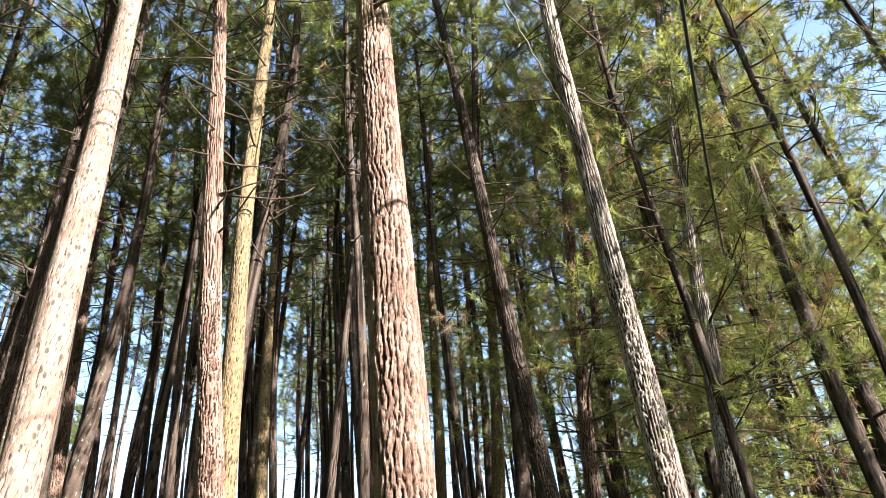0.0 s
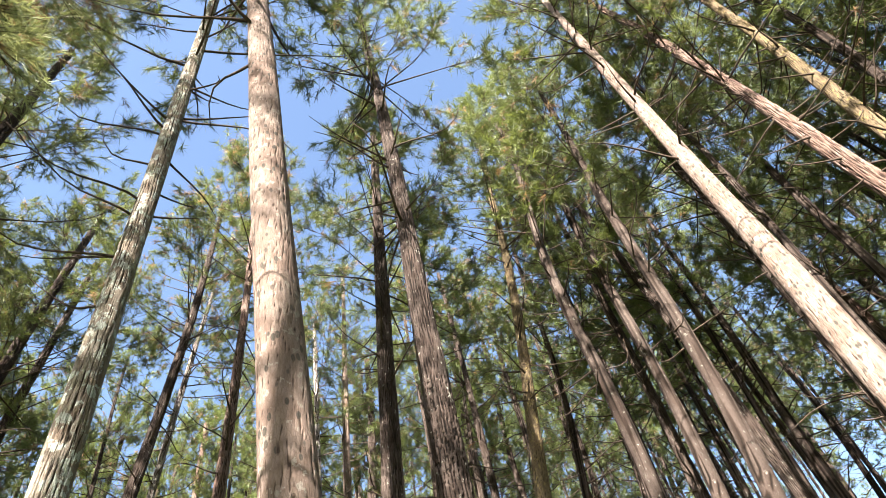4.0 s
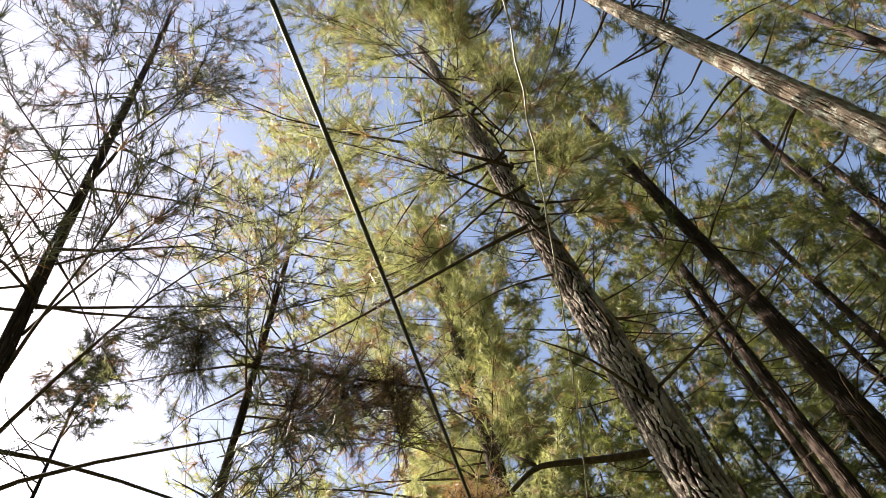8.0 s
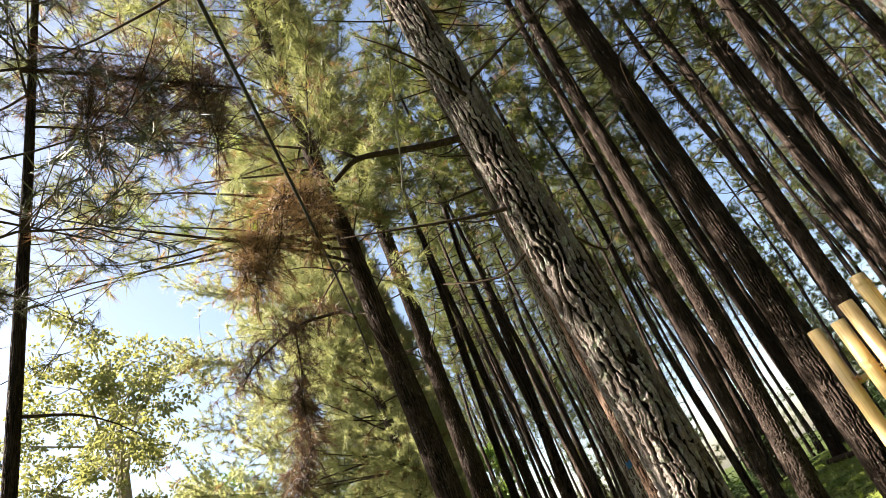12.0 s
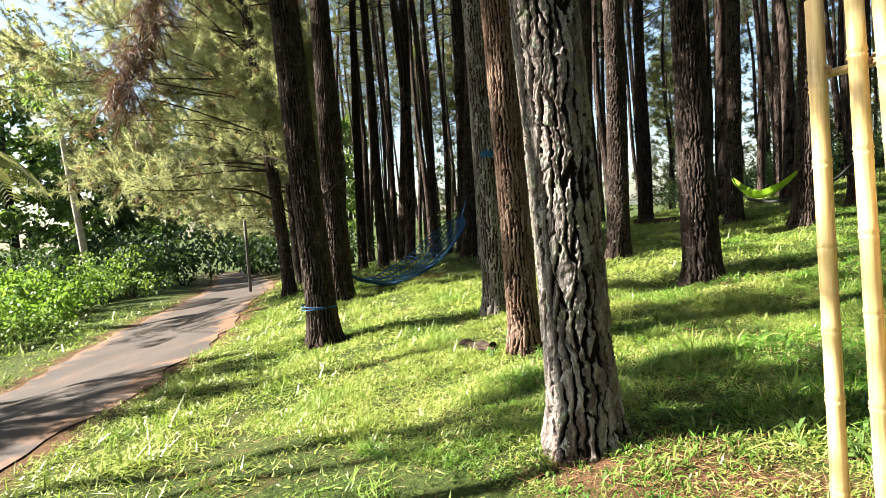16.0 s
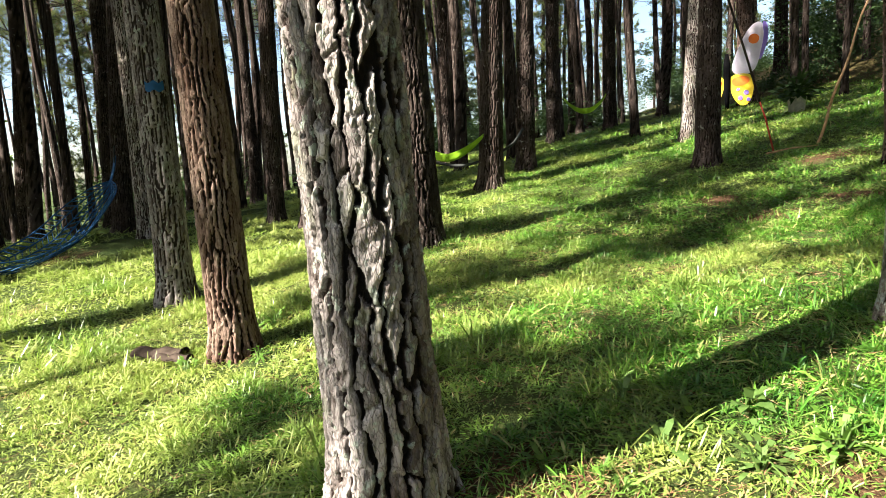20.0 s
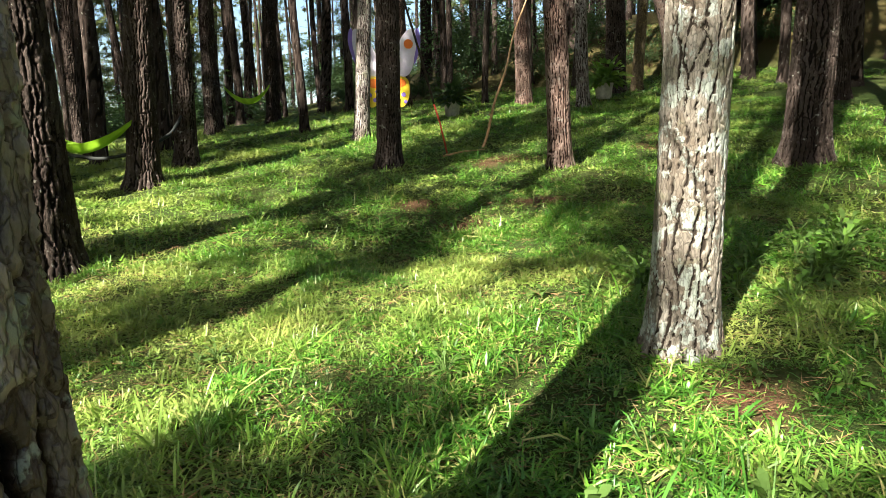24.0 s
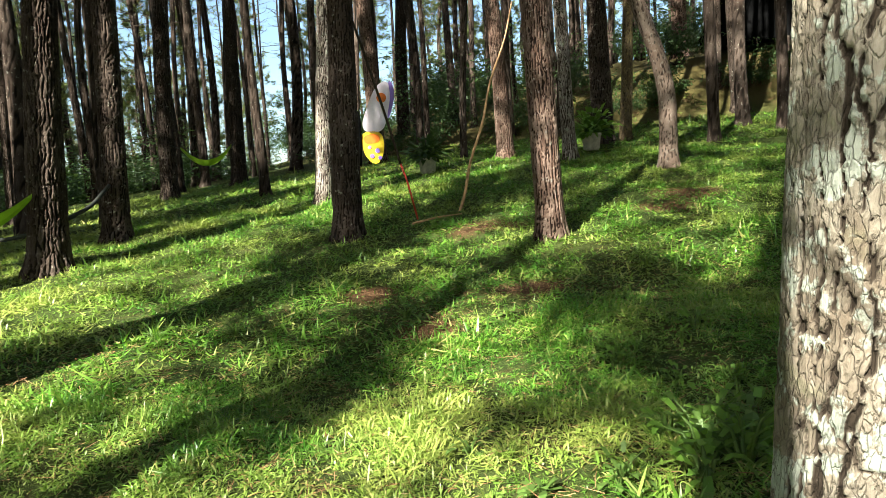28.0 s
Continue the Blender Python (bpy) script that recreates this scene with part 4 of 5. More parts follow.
for px, py, pr, lx, ly, tk, ck in ((14.7, -4.05, 0.18, -0.021, -0.069, "mid_yellow", 1), (9.5, -3.87, 0.18, 0.026, 0.068, "mid_b", 3), (11.9, -5.0, 0.18, -0.044, -0.093, "mid_red", CROWN_EDGE),
                                   (6.3, -3.62, 0.18, -0.006, -0.011, "mid_grey", 1), (9.44, -5.94, 0.18, -0.09, -0.12, "mid_grey", CROWN_EDGE), (14.2, -6.83, 0.19, -0.031, -0.061, "mid_a", CROWN_EDGE),
                                   (6.1, 8.8, 0.18, 0.08, -0.06, "mid_yellow", 1), (10.8, 8.6, 0.18, -0.01, 0.012, "mid_a", 0), (10.7, 6.1, 0.18, -0.05, 0.079, "mid_b", 3)):
    pine(px, py, pr, (lx, ly), tk, ck, group=G3)

# low-branched pines at the edge of the stand
for px, py, tn in ((8.9, -9.2, 0.0), (12.5, -11.0, 1.0)):
    pine(px, py, 0.16, (0.0, 0.0), "mid_b", CROWN_EDGE, 0.8, "bushy low-branched pine at the edge of the stand", tn, G3)
# unseen saplings, added to throw streaks of shade on the asphalt
SAPLING = crown_meshes("sapling", 0.8, 4.6, 1.7, 9, 5, 9, 30, 0.1, needle_mats=(NEEDLE, NEEDLE_DRY), dry=0.1, width=0.009, dead=0, length=0.26)
TRUNKS["sapling"] = trunk_mesh("trunk_sapling", BARK, 0.2, 4.8, 12, 30, depth=0.004, top=0.1)
for px, py in ((-11.9, -0.4), (-12.9, 0.5)):
    pine(px, py, 0.05, (0.02, 0.02), "sapling", SAPLING, 1.0, "young pine added out of view to shade the path", group=G3)

# ---- plantation further off ----
listed = np.array([o.matrix_basis.translation[:2] for o in bpy.data.objects if o.name.startswith("pine_tree")])


WOODS = thing("far_pines", Matrix.Identity(4), "dense stand of slender pines far off", "pine wood", kind="stuff")


def far_pine(x, y, r, lean, trunk, crown, h, turn):
    """One of the countless pines further off, all under one object."""
    up = Vector((lean[0], lean[1], 1.0)).normalized()
    m = Matrix.Translation((x, y, float(land(x, y)))) @ Vector((0, 0, 1)).rotation_difference(up).to_matrix().to_4x4() @ Matrix.Rotation(turn, 4, "Z")
    part("trunk", TRUNKS[trunk], WOODS, "", m @ Matrix.Diagonal((r / 0.2, r / 0.2, h, 1)))
    s = 0.8 + r
    for name, me in zip(("branchwork", "foliage"), crown):
        tagged(part(name, me, WOODS, "", m @ Matrix.Diagonal((s, s, h, 1))), kind="stuff")


def plantation():
    spots = [tuple(p) for p in listed]
    made = 0
    tries = np.random.default_rng(11)
    # the last row adds pines out of view behind, to block skylight
    for many, a0, a1, d0, d1 in ((60, -138, -66, 9.5, 24), (26, -66, -30, 9, 26), (20, -28, 28, 19, 32), (95, -138, -38, 14, 40), (60, -138, -38, 34, 62), (150, -44, 46, 27, 64), (80, 28, 60, 18, 66), (46, -222, -138, 11, 45)):
        done = 0
        while done < many:
            az, d = radians(tries.uniform(a0, a1)), tries.uniform(d0, d1)
            x, y = -math.sin(az) * d, math.cos(az) * d
            if math.degrees(az) > 25 and road_gap(x, y) < 6.0 or math.degrees(az) < -200 and d < 20:
                continue
            if min((x - p) ** 2 + (y - q) ** 2 for p, q in spots) < 2.6:
                continue
            spots.append((x, y))
            made += 1
            done += 1
            spec = (tries.uniform(0.08, 0.19), (tries.normal() * 0.022, tries.normal() * 0.022), ("far_a", "far_b", "far_a")[made % 3], CROWN_FAR[made % 2], tries.uniform(0.9, 1.12))
            if d < 34 and made % 5 < 4:
                pine(x, y, *spec, "slender pine in the plantation", tries.uniform(0, 6.28), "plantation pines")
            else:
                far_pine(x, y, *spec, tries.uniform(0, 6.28))


def thicket():
    """Shaded low-branched pines that close the view between the trunks."""
    tries = np.random.default_rng(23)
    for k in range(64):
        a, d = radians(tries.uniform(-75, 46)), tries.uniform(46, 82)
        x, y = -math.sin(a) * d, math.cos(a) * d
        far_pine(x, y, 0.18, (0.0, 0.0), "far_a", CROWN_THICKET, tries.uniform(0.6, 1.0), tries.uniform(0, 6.28))


def dark_edge():
    """Dense shaded pines that close the stand on its sunny side."""
    tries = np.random.default_rng(29)
    for k in range(16):
        a, d = radians(tries.uniform(-143, -116)), tries.uniform(24, 44)
        far_pine(-math.sin(a) * d, math.cos(a) * d, 0.16, (0.0, 0.0), "far_a", CROWN_THICKET, tries.uniform(0.7, 1.0), tries.uniform(0, 6.28))


plantation()
thicket()
dark_edge()
build_grass()
build_litter()


# ---- greenery beyond the path ----
def leaf_cloud(centres, radii, per, size, flat=0.75):
    """Loose clumps of single leaves, each leaf a bent pair of triangles."""
    n = len(centres) * per
    c, r = np.repeat(centres, per, axis=0), np.repeat(radii, per)[:, None]
    d = rng.normal(size=(n, 3))
    d /= np.linalg.norm(d, axis=1, keepdims=True)
    p = c + d * r * np.cbrt(rng.random(n))[:, None] * np.array([1, 1, flat])
    way = d + rng.normal(size=(n, 3)) * 0.6
    return blades(p, way, size * rng.uniform(0.6, 1.3, n), size * 0.55, rng.uniform(0.05, 0.35, n), None, 2)


def bush_meshes(name, size, clumps, per, leaf, mats):
    c = rng.normal(size=(clumps, 3)) * np.array([0.42, 0.42, 0.3]) * size
    c[:, 2] = np.abs(c[:, 2]) + 0.25 * size
    v, f = leaf_cloud(c, rng.uniform(0.18, 0.34, clumps) * size, per, leaf)
    stems = [tube(limb((0, 0, -0.1), (q[0], q[1], q[2] * 1.4), np.linalg.norm(q), 0.1), np.linspace(0.014, 0.005, 7), 4) for q in c[::3]]
    return tubes_mesh(name + "_stems", stems, [TWIG]), mesh_from(name + "_leaves", v, f, mats)


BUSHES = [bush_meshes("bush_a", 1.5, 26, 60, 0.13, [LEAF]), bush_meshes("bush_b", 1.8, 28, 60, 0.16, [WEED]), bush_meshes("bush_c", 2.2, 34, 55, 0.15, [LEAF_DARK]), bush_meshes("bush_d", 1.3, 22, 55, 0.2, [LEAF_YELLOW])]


def bush(x, y, kind, s, label):
    ob = thing("bush", Matrix.Translation((x, y, float(land(x, y)))) @ Matrix.Rotation(rng.uniform(0, 6.28), 4, "Z") @ Matrix.Scale(s, 4), label, "bush", "bushes beyond the path")
    stems, leaves = BUSHES[kind]
    tagged(part("stemwork", stems, ob), kind="stuff")
    tagged(part("foliage", leaves, ob), kind="stuff")


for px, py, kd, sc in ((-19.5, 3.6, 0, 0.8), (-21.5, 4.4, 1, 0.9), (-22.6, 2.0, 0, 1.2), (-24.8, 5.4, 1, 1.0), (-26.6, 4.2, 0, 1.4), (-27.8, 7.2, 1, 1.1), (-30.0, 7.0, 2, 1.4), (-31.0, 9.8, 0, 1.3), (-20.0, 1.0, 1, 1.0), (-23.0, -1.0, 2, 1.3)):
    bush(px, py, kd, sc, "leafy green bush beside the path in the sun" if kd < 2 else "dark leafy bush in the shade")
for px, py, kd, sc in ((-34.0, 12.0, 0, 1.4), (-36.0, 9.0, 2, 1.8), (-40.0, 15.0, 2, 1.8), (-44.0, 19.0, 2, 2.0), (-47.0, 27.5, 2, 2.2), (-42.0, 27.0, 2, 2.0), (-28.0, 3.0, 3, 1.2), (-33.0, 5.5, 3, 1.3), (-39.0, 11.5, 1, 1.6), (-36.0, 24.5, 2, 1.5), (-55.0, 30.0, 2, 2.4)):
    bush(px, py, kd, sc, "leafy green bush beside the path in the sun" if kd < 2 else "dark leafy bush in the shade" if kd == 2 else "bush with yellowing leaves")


def broadleaf_meshes(name, height, spread, first, limbs, per, leaf, radius, bark, mat):
    """A trunk with spreading limbs and clumps of leaves."""
    s = np.linspace(-0.2, height, 26)
    bole = tubes_mesh(name + "_trunk", [tube(np.stack([0.12 * np.sin(s * 0.5), 0.1 * np.sin(s * 0.4 + 1), s], 1), radius * (1.25 - s / height) ** 0.7, 14)], [bark])
    wood, cen = [], []
    for k in range(limbs):
        z = first + (height - first) * (k / limbs) ** 0.9
        az = k * 2.4 + rng.normal() * 0.3
        ln = spread * (1.05 - 0.55 * k / limbs) * rng.uniform(0.75, 1.1)
        pts = limb((0.1, 0.05, z), (math.cos(az), math.sin(az), 0.35), ln, 0.05, 0.2, 9)
        wood.append(tube(pts, np.linspace(0.075 * (1 - 0.5 * k / limbs), 0.012, 9), 6))
        for q in (0.4, 0.55, 0.7, 0.85, 1.0):
            base = np.array([np.interp(q * 8, np.arange(9), pts[:, c]) for c in range(3)])
            for _ in range(2):
                tip = base + rng.normal(size=3) * np.array([0.55, 0.55, 0.4])
                wood.append(tube(np.stack([base, (base + tip) / 2 + rng.normal(size=3) * 0.08, tip]), [0.014, 0.01, 0.005], 3, False))
                cen.append(tip)
    v, f = leaf_cloud(np.array(cen), rng.uniform(0.3, 0.6, len(cen)), per, leaf, 0.6)
    return bole, tubes_mesh(name + "_limbs", wood, [bark]), mesh_from(name + "_leaves", v, f, [mat])


def broadleaf(meshes, x, y, s, label, lean=(0.0, 0.0), turn=0.0, group=""):
    up = Vector((lean[0], lean[1], 1.0)).normalized()
    ob = thing("broadleaf_tree", Matrix.Translation((x, y, float(land(x, y)))) @ up.to_track_quat("Z", "Y").to_matrix().to_4x4() @ Matrix.Rotation(turn, 4, "Z") @ Matrix.Scale(s, 4), label, "tree", group)
    part("trunk", meshes[0], ob)
    tagged(part("branchwork", meshes[1], ob), kind="stuff")
    tagged(part("foliage", meshes[2], ob), kind="stuff")


broadleaf(broadleaf_meshes("pathside_tree", 14.0, 5.2, 6.0, 19, 76, 0.15, 0.33, STEM_PALE, LEAF_OLIVE), -23.6, 3.05, 1.0, "pale-trunked broadleaf tree with sparse yellow-green leaves", (0.005, 0.03))
broadleaf(broadleaf_meshes("slim_tree", 12.0, 2.2, 8.5, 8, 30, 0.18, 0.17, STEM_PALE, LEAF), -34.5, 10.2, 1.0, "slim pale tree leaning among the bushes", (-0.02, -0.05))
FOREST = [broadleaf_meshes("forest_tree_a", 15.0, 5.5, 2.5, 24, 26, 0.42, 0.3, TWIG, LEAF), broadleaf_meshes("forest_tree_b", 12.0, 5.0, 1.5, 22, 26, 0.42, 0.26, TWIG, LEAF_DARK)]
for k, (px, py, sc) in enumerate(((-44, 6, 0.9), (-50, 1, 1.0), (-52, 11, 1.0), (-58, 17, 1.1), (-56, 5, 1.0), (-64, 24, 1.1), (-60, 33, 1.1), (-52, 34, 0.9), (-66, 9, 1.2), (-47, -6, 1.0), (-72, 30, 1.2), (-70, 40, 1.2), (-44, 33, 0.8))):
    broadleaf(FOREST[k % 2], px, py, sc, "dark broadleaf tree at the edge of the woods", (0, 0), k * 1.3, "woods beyond the path")


def palm(x, y):
    ob = thing("palm_tree", Matrix.Translation((x, y, float(land(x, y)))), "small palm with arching yellowing fronds", "palm tree")
    s = np.linspace(-0.2, 6.2, 20)
    part("trunk", tubes_mesh("palm_trunk", [tube(np.stack([-0.02 * s, -0.12 * s, s], 1), 0.13 - 0.008 * s, 10)], [STEM_PALE]), ob)
    for k in range(11):
        az, q = k * 0.571, np.linspace(0, 1, 12)
        ln = 2.9
        rib = np.stack([-0.12 + ln * q * math.cos(az), -0.74 + ln * q * math.sin(az), 6.2 + 1.3 * np.sin(q * 1.5) - 2.6 * q ** 2.2], 1)
        base = np.repeat(np.stack([np.interp(np.linspace(0.8, 11, 34), np.arange(12), rib[:, c]) for c in range(3)], 1), 2, axis=0)
        sgn = np.tile([1.0, -1.0], 34)[:, None]
        side = np.array([[-math.sin(az), math.cos(az), 0.0]])
        way = side * sgn + np.array([[math.cos(az), math.sin(az), 0]]) * 0.45 + np.array([[0, 0, -0.35]])
        v, f = blades(base, way, 0.62, 0.05, 0.35, np.broadcast_to([[0.2, 0.2, 1.0]], (68, 3)), 2)
        fr = part("frond", mesh_from("palm_frond", v, f, [LEAF_YELLOW if k == 7 else LEAF_OLIVE]), ob)
        part("midrib", tubes_mesh("palm_midrib", [tube(rib, np.linspace(0.02, 0.006, 12), 4)], [STICK]), fr)


palm(-29.5, 5.3)

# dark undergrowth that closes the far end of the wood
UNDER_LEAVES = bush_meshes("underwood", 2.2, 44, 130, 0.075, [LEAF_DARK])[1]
# dark bushes added along the bank to stand in for its shade
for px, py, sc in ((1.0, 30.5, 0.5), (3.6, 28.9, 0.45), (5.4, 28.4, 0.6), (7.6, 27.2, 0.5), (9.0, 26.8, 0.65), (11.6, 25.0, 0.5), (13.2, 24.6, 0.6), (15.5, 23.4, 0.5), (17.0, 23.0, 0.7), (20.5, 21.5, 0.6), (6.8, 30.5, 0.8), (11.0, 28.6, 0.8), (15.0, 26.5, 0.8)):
    bush(px, py, 2, sc, "low dark bush standing in for shade on the bank")
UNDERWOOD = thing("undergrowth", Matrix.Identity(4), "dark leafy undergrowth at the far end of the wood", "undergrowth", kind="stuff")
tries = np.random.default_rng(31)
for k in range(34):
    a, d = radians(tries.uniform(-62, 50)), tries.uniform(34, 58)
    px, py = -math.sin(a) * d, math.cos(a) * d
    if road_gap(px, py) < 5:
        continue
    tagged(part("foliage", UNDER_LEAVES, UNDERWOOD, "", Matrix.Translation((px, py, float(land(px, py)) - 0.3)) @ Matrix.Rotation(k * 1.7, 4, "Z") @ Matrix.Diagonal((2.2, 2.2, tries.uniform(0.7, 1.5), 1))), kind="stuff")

# low boughs hanging over the path
for px, py, pr, lx, ly in ((-18.2, 11.6, 0.17, -0.02, -0.03), (-22.5, 14.6, 0.18, -0.02, -0.02), (-27.5, 17.6, 0.18, 0.0, -0.02), (-34.0, 21.5, 0.2, 0.0, 0.0)):
    pine(px, py, pr, (lx, ly), "mid_b", CROWN_LOW, 0.95, "pine with low sunlit boughs over the path", 0.25 * math.sin(px), group="pines beside the walk")


# ---- things among the trees ----
def held(name, base, label, category, group=""):
    """A thing at base; its parts are given in world coordinates by put()."""
    return thing(name, Matrix.Translation(base), label, category, group)


def put(name, me, ob, label="", kind=""):
    """A part whose mesh is in world coordinates."""
    up = ob.matrix_basis.translation if ob.parent is None else ob.parent.matrix_basis.translation
    p = part(name, me, ob, label, Matrix.Translation(-up) if ob.parent is None else None)
    if kind:
        tagged(p, kind=kind)
    return p


def through_points(points, n):
    """A smooth line of n points through a few given ones."""
    p = np.asarray(points, float)
    k = np.concatenate([[0], np.cumsum(np.linalg.norm(np.diff(p, axis=0), axis=1))])
    t = np.linspace(0, k[-1], n)
    q = np.stack([np.interp(t, k, p[:, c]) for c in range(3)], 1)
    for _ in range(max(2, n // 8)):
        q[1:-1] = (q[:-2] + 2 * q[1:-1] + q[2:]) / 4
    return q


def rod(points, radii, mat, sides=8, name="rod"):
    return tubes_mesh(name, [tube(points, radii, sides)], [mat])


# bamboo fence
def bamboo_pole(x, y, top, lean, r):
    """A dry bamboo cane with swollen joints and a hollow top."""
    z0 = float(land(x, y)) - 0.15
    zs, rs = [z0], [r * 1.08]
    node = z0 + 0.22
    while node < top - 0.03:
        for dz, k in ((-0.02, 1.0), (-0.007, 1.1), (0.0, 0.95), (0.007, 1.12), (0.022, 1.0)):
            zs.append(node + dz)
            rs.append(r * k * (1.06 - 0.06 * (node - z0) / (top - z0)))
        node += 0.3 + 0.05 * math.sin(node * 9 + x * 20)
    zs += [top, top, top - 0.06]
    rs += [r, r * 0.72, r * 0.7]
    zs, rs = np.array(zs), np.array(rs)
    pts = np.stack([x + lean[0] * (zs - top), y + lean[1] * (zs - top), zs + np.arange(len(zs)) * 1e-5], 1)
    th = np.linspace(0, 2 * np.pi, 14, endpoint=False)
    v = pts[:, None] + rs[:, None, None] * np.stack([np.cos(th), np.sin(th), 0 * th], 1)[None]
    n = len(zs)
    i, j = np.meshgrid(np.arange(n - 1), np.arange(14), indexing="ij")
    k = (j + 1) % 14
    f = np.stack([i * 14 + j, i * 14 + k, (i + 1) * 14 + k, (i + 1) * 14 + j], -1).reshape(-1, 4)
    cap = len(v.reshape(-1, 3))
    verts = np.vstack([v.reshape(-1, 3), pts[-1:]])
    tri = np.vstack([f[:, [0, 1, 2]], f[:, [0, 2, 3]], np.stack([(n - 1) * 14 + np.arange(14), (n - 1) * 14 + (np.arange(14) + 1) % 14, np.full(14, cap)], 1)])
    return mesh_from("bamboo_pole", verts, tri, [BAMBOO], True)


fence = held("bamboo_fence", (-1.2, 2.93, float(land(-1.2, 2.93))), "yellow dry bamboo poles tied to a crossbar", "fence")
for px, py, pz, pr in ((-1.38, 2.97, 2.20, 0.031), (-1.245, 2.915, 2.18, 0.03), (-1.165, 2.90, 2.23, 0.031), (-1.08, 2.95, 2.31, 0.033), (-0.93, 2.98, 2.26, 0.035), (-0.78, 2.96, 2.2, 0.036)):
    put("pole", bamboo_pole(px, py, pz, (-0.03 + 0.02 * math.sin(px * 40), 0.0), pr), fence)
put("crossbar", rod(np.array([(-1.42, 3.015, 1.93), (-1.1, 3.0, 1.955), (-0.7, 3.02, 1.96)]), 0.016, BAMBOO), fence, "split bamboo crossbar")
for px, py in ((-1.375, 2.985), (-1.24, 2.94), (-1.16, 2.93), (-1.075, 2.97)):
    a = np.linspace(0, 4 * np.pi, 40)
    put("rope_tie", rod(np.stack([px + 0.037 * np.cos(a), py + 0.037 * np.sin(a), 1.935 + 0.02 * np.sin(a * 0.5) + a * 0.0016], 1), 0.0045, STICK, 5), fence, "twine knot")

# cables overhead
def span(a, b, c, n=60):
    """A hanging line from a through b to c."""
    a, b, c = (np.asarray(q, float) for q in (a, b, c))
    s = np.linspace(0, 1, n)[:, None]
    s0 = np.linalg.norm(b - a) / (np.linalg.norm(b - a) + np.linalg.norm(c - b))
    mid = (b - a * (1 - s0) ** 2 - c * s0 ** 2) / (2 * s0 * (1 - s0))
    return a * (1 - s) ** 2 + 2 * mid * s * (1 - s) + c * s ** 2


put("strand", rod(span((-15.0, 8.75, 7.4), (-0.5, -0.5, 6.4), (10.7, -9.0, 7.7)), 0.019, CABLE), held("power_cable", (-15.0, 8.75, 7.4), "black cable slung between the pines", "cable"))
ww = span((-11.2, 7.9, 8.5), (0.4, 0.7, 6.5), (6.3, -3.62, 8.0), 90)
ww += 0.012 * np.sin(np.linspace(0, 260, 90))[:, None] * np.array([[0.6, 0.7, 0.4]])
put("strand", rod(ww, 0.008, THIN_WIRE, 5), held("thin_wire", (-11.2, 7.9, 8.5), "thin knotted grey wire slung between the pines", "wire"))


# hammocks
def net_hammock():
    ob = held("net_hammock", (-11.1, 9.2, 0.0), "blue rope net hammock hung between two pines", "hammock")
    spine = through_points([(-11.15, 7.98, 0.62), (-11.13, 8.3, 0.34), (-11.09, 9.16, 0.08), (-11.24, 10.48, 0.36), (-11.45, 11.82, 1.25), (-11.9, 12.6, 1.75), (-12.3, 13.1, 2.0)], 40)
    q = np.linspace(0, 1, 40)
    half = 0.5 * np.sin(np.pi * np.clip((q - 0.08) / 0.7, 0, 1)) ** 0.6
    rows = []
    for k in range(9):
        o = (k - 4) / 4
        rows.append(spine + np.stack([half * o, 0.2 * half * o, half * 0.55 * o * o], 1) + 0.012 * np.sin(q * 30 + k)[:, None])
    lines = [tube(r, 0.013, 5) for r in rows]
    for i in range(5, 32):
        a = np.array([rows[k][i + (k % 2)] for k in range(9)])
        lines.append(tube(a, 0.012, 4))
    put("net", tubes_mesh("hammock_net", lines, [ROPE_BLUE]), ob, "", "stuff")
    put("rope", rod(np.array([spine[-4], (-12.2, 13.0, 2.2), (-12.3, 13.1, 2.05)]), 0.014, ROPE_DARK), ob, "dark hanging rope")
    put("rope", rod(np.array([spine[2], spine[1] + [0, 0, 0.02], (-11.2, 7.9, 0.75)]), 0.014, ROPE_BLUE), ob)


def cloth_hammock(a, b, c, width, group):
    """A gathered sling of thin cloth from a over the lowest point b to c."""
    ob = held("hammock", b, "lime-green nylon hammock sagging between two pines", "hammock", group)
    line = span(a, b, c, 34)
    q = np.linspace(0, 1, 34)
    half = width * np.sin(np.pi * q) ** 0.7 + 0.02
    away = np.cross(np.asarray(c, float) - np.asarray(a, float), [0, 0, 1])
    away /= np.linalg.norm(away)
    o = np.linspace(-1, 1, 13)
    fold = 0.02 * np.sin(o * 11)[None, :] * (1.2 - np.sin(np.pi * q))[:, None]
    v = line[:, None] + (half[:, None] * o)[:, :, None] * away + (half[:, None] * 1.6 * np.abs(o) ** 1.5 + fold)[:, :, None] * np.array([0, 0, 1.0])
    i, j = np.meshgrid(np.arange(33), np.arange(12), indexing="ij")
    f = np.stack([i * 13 + j, i * 13 + j + 1, (i + 1) * 13 + j + 1, (i + 1) * 13 + j], -1).reshape(-1, 4)
    put("cloth", mesh_from("hammock_cloth", v.reshape(-1, 3), f, [CLOTH_LIME], True), ob)
    return ob


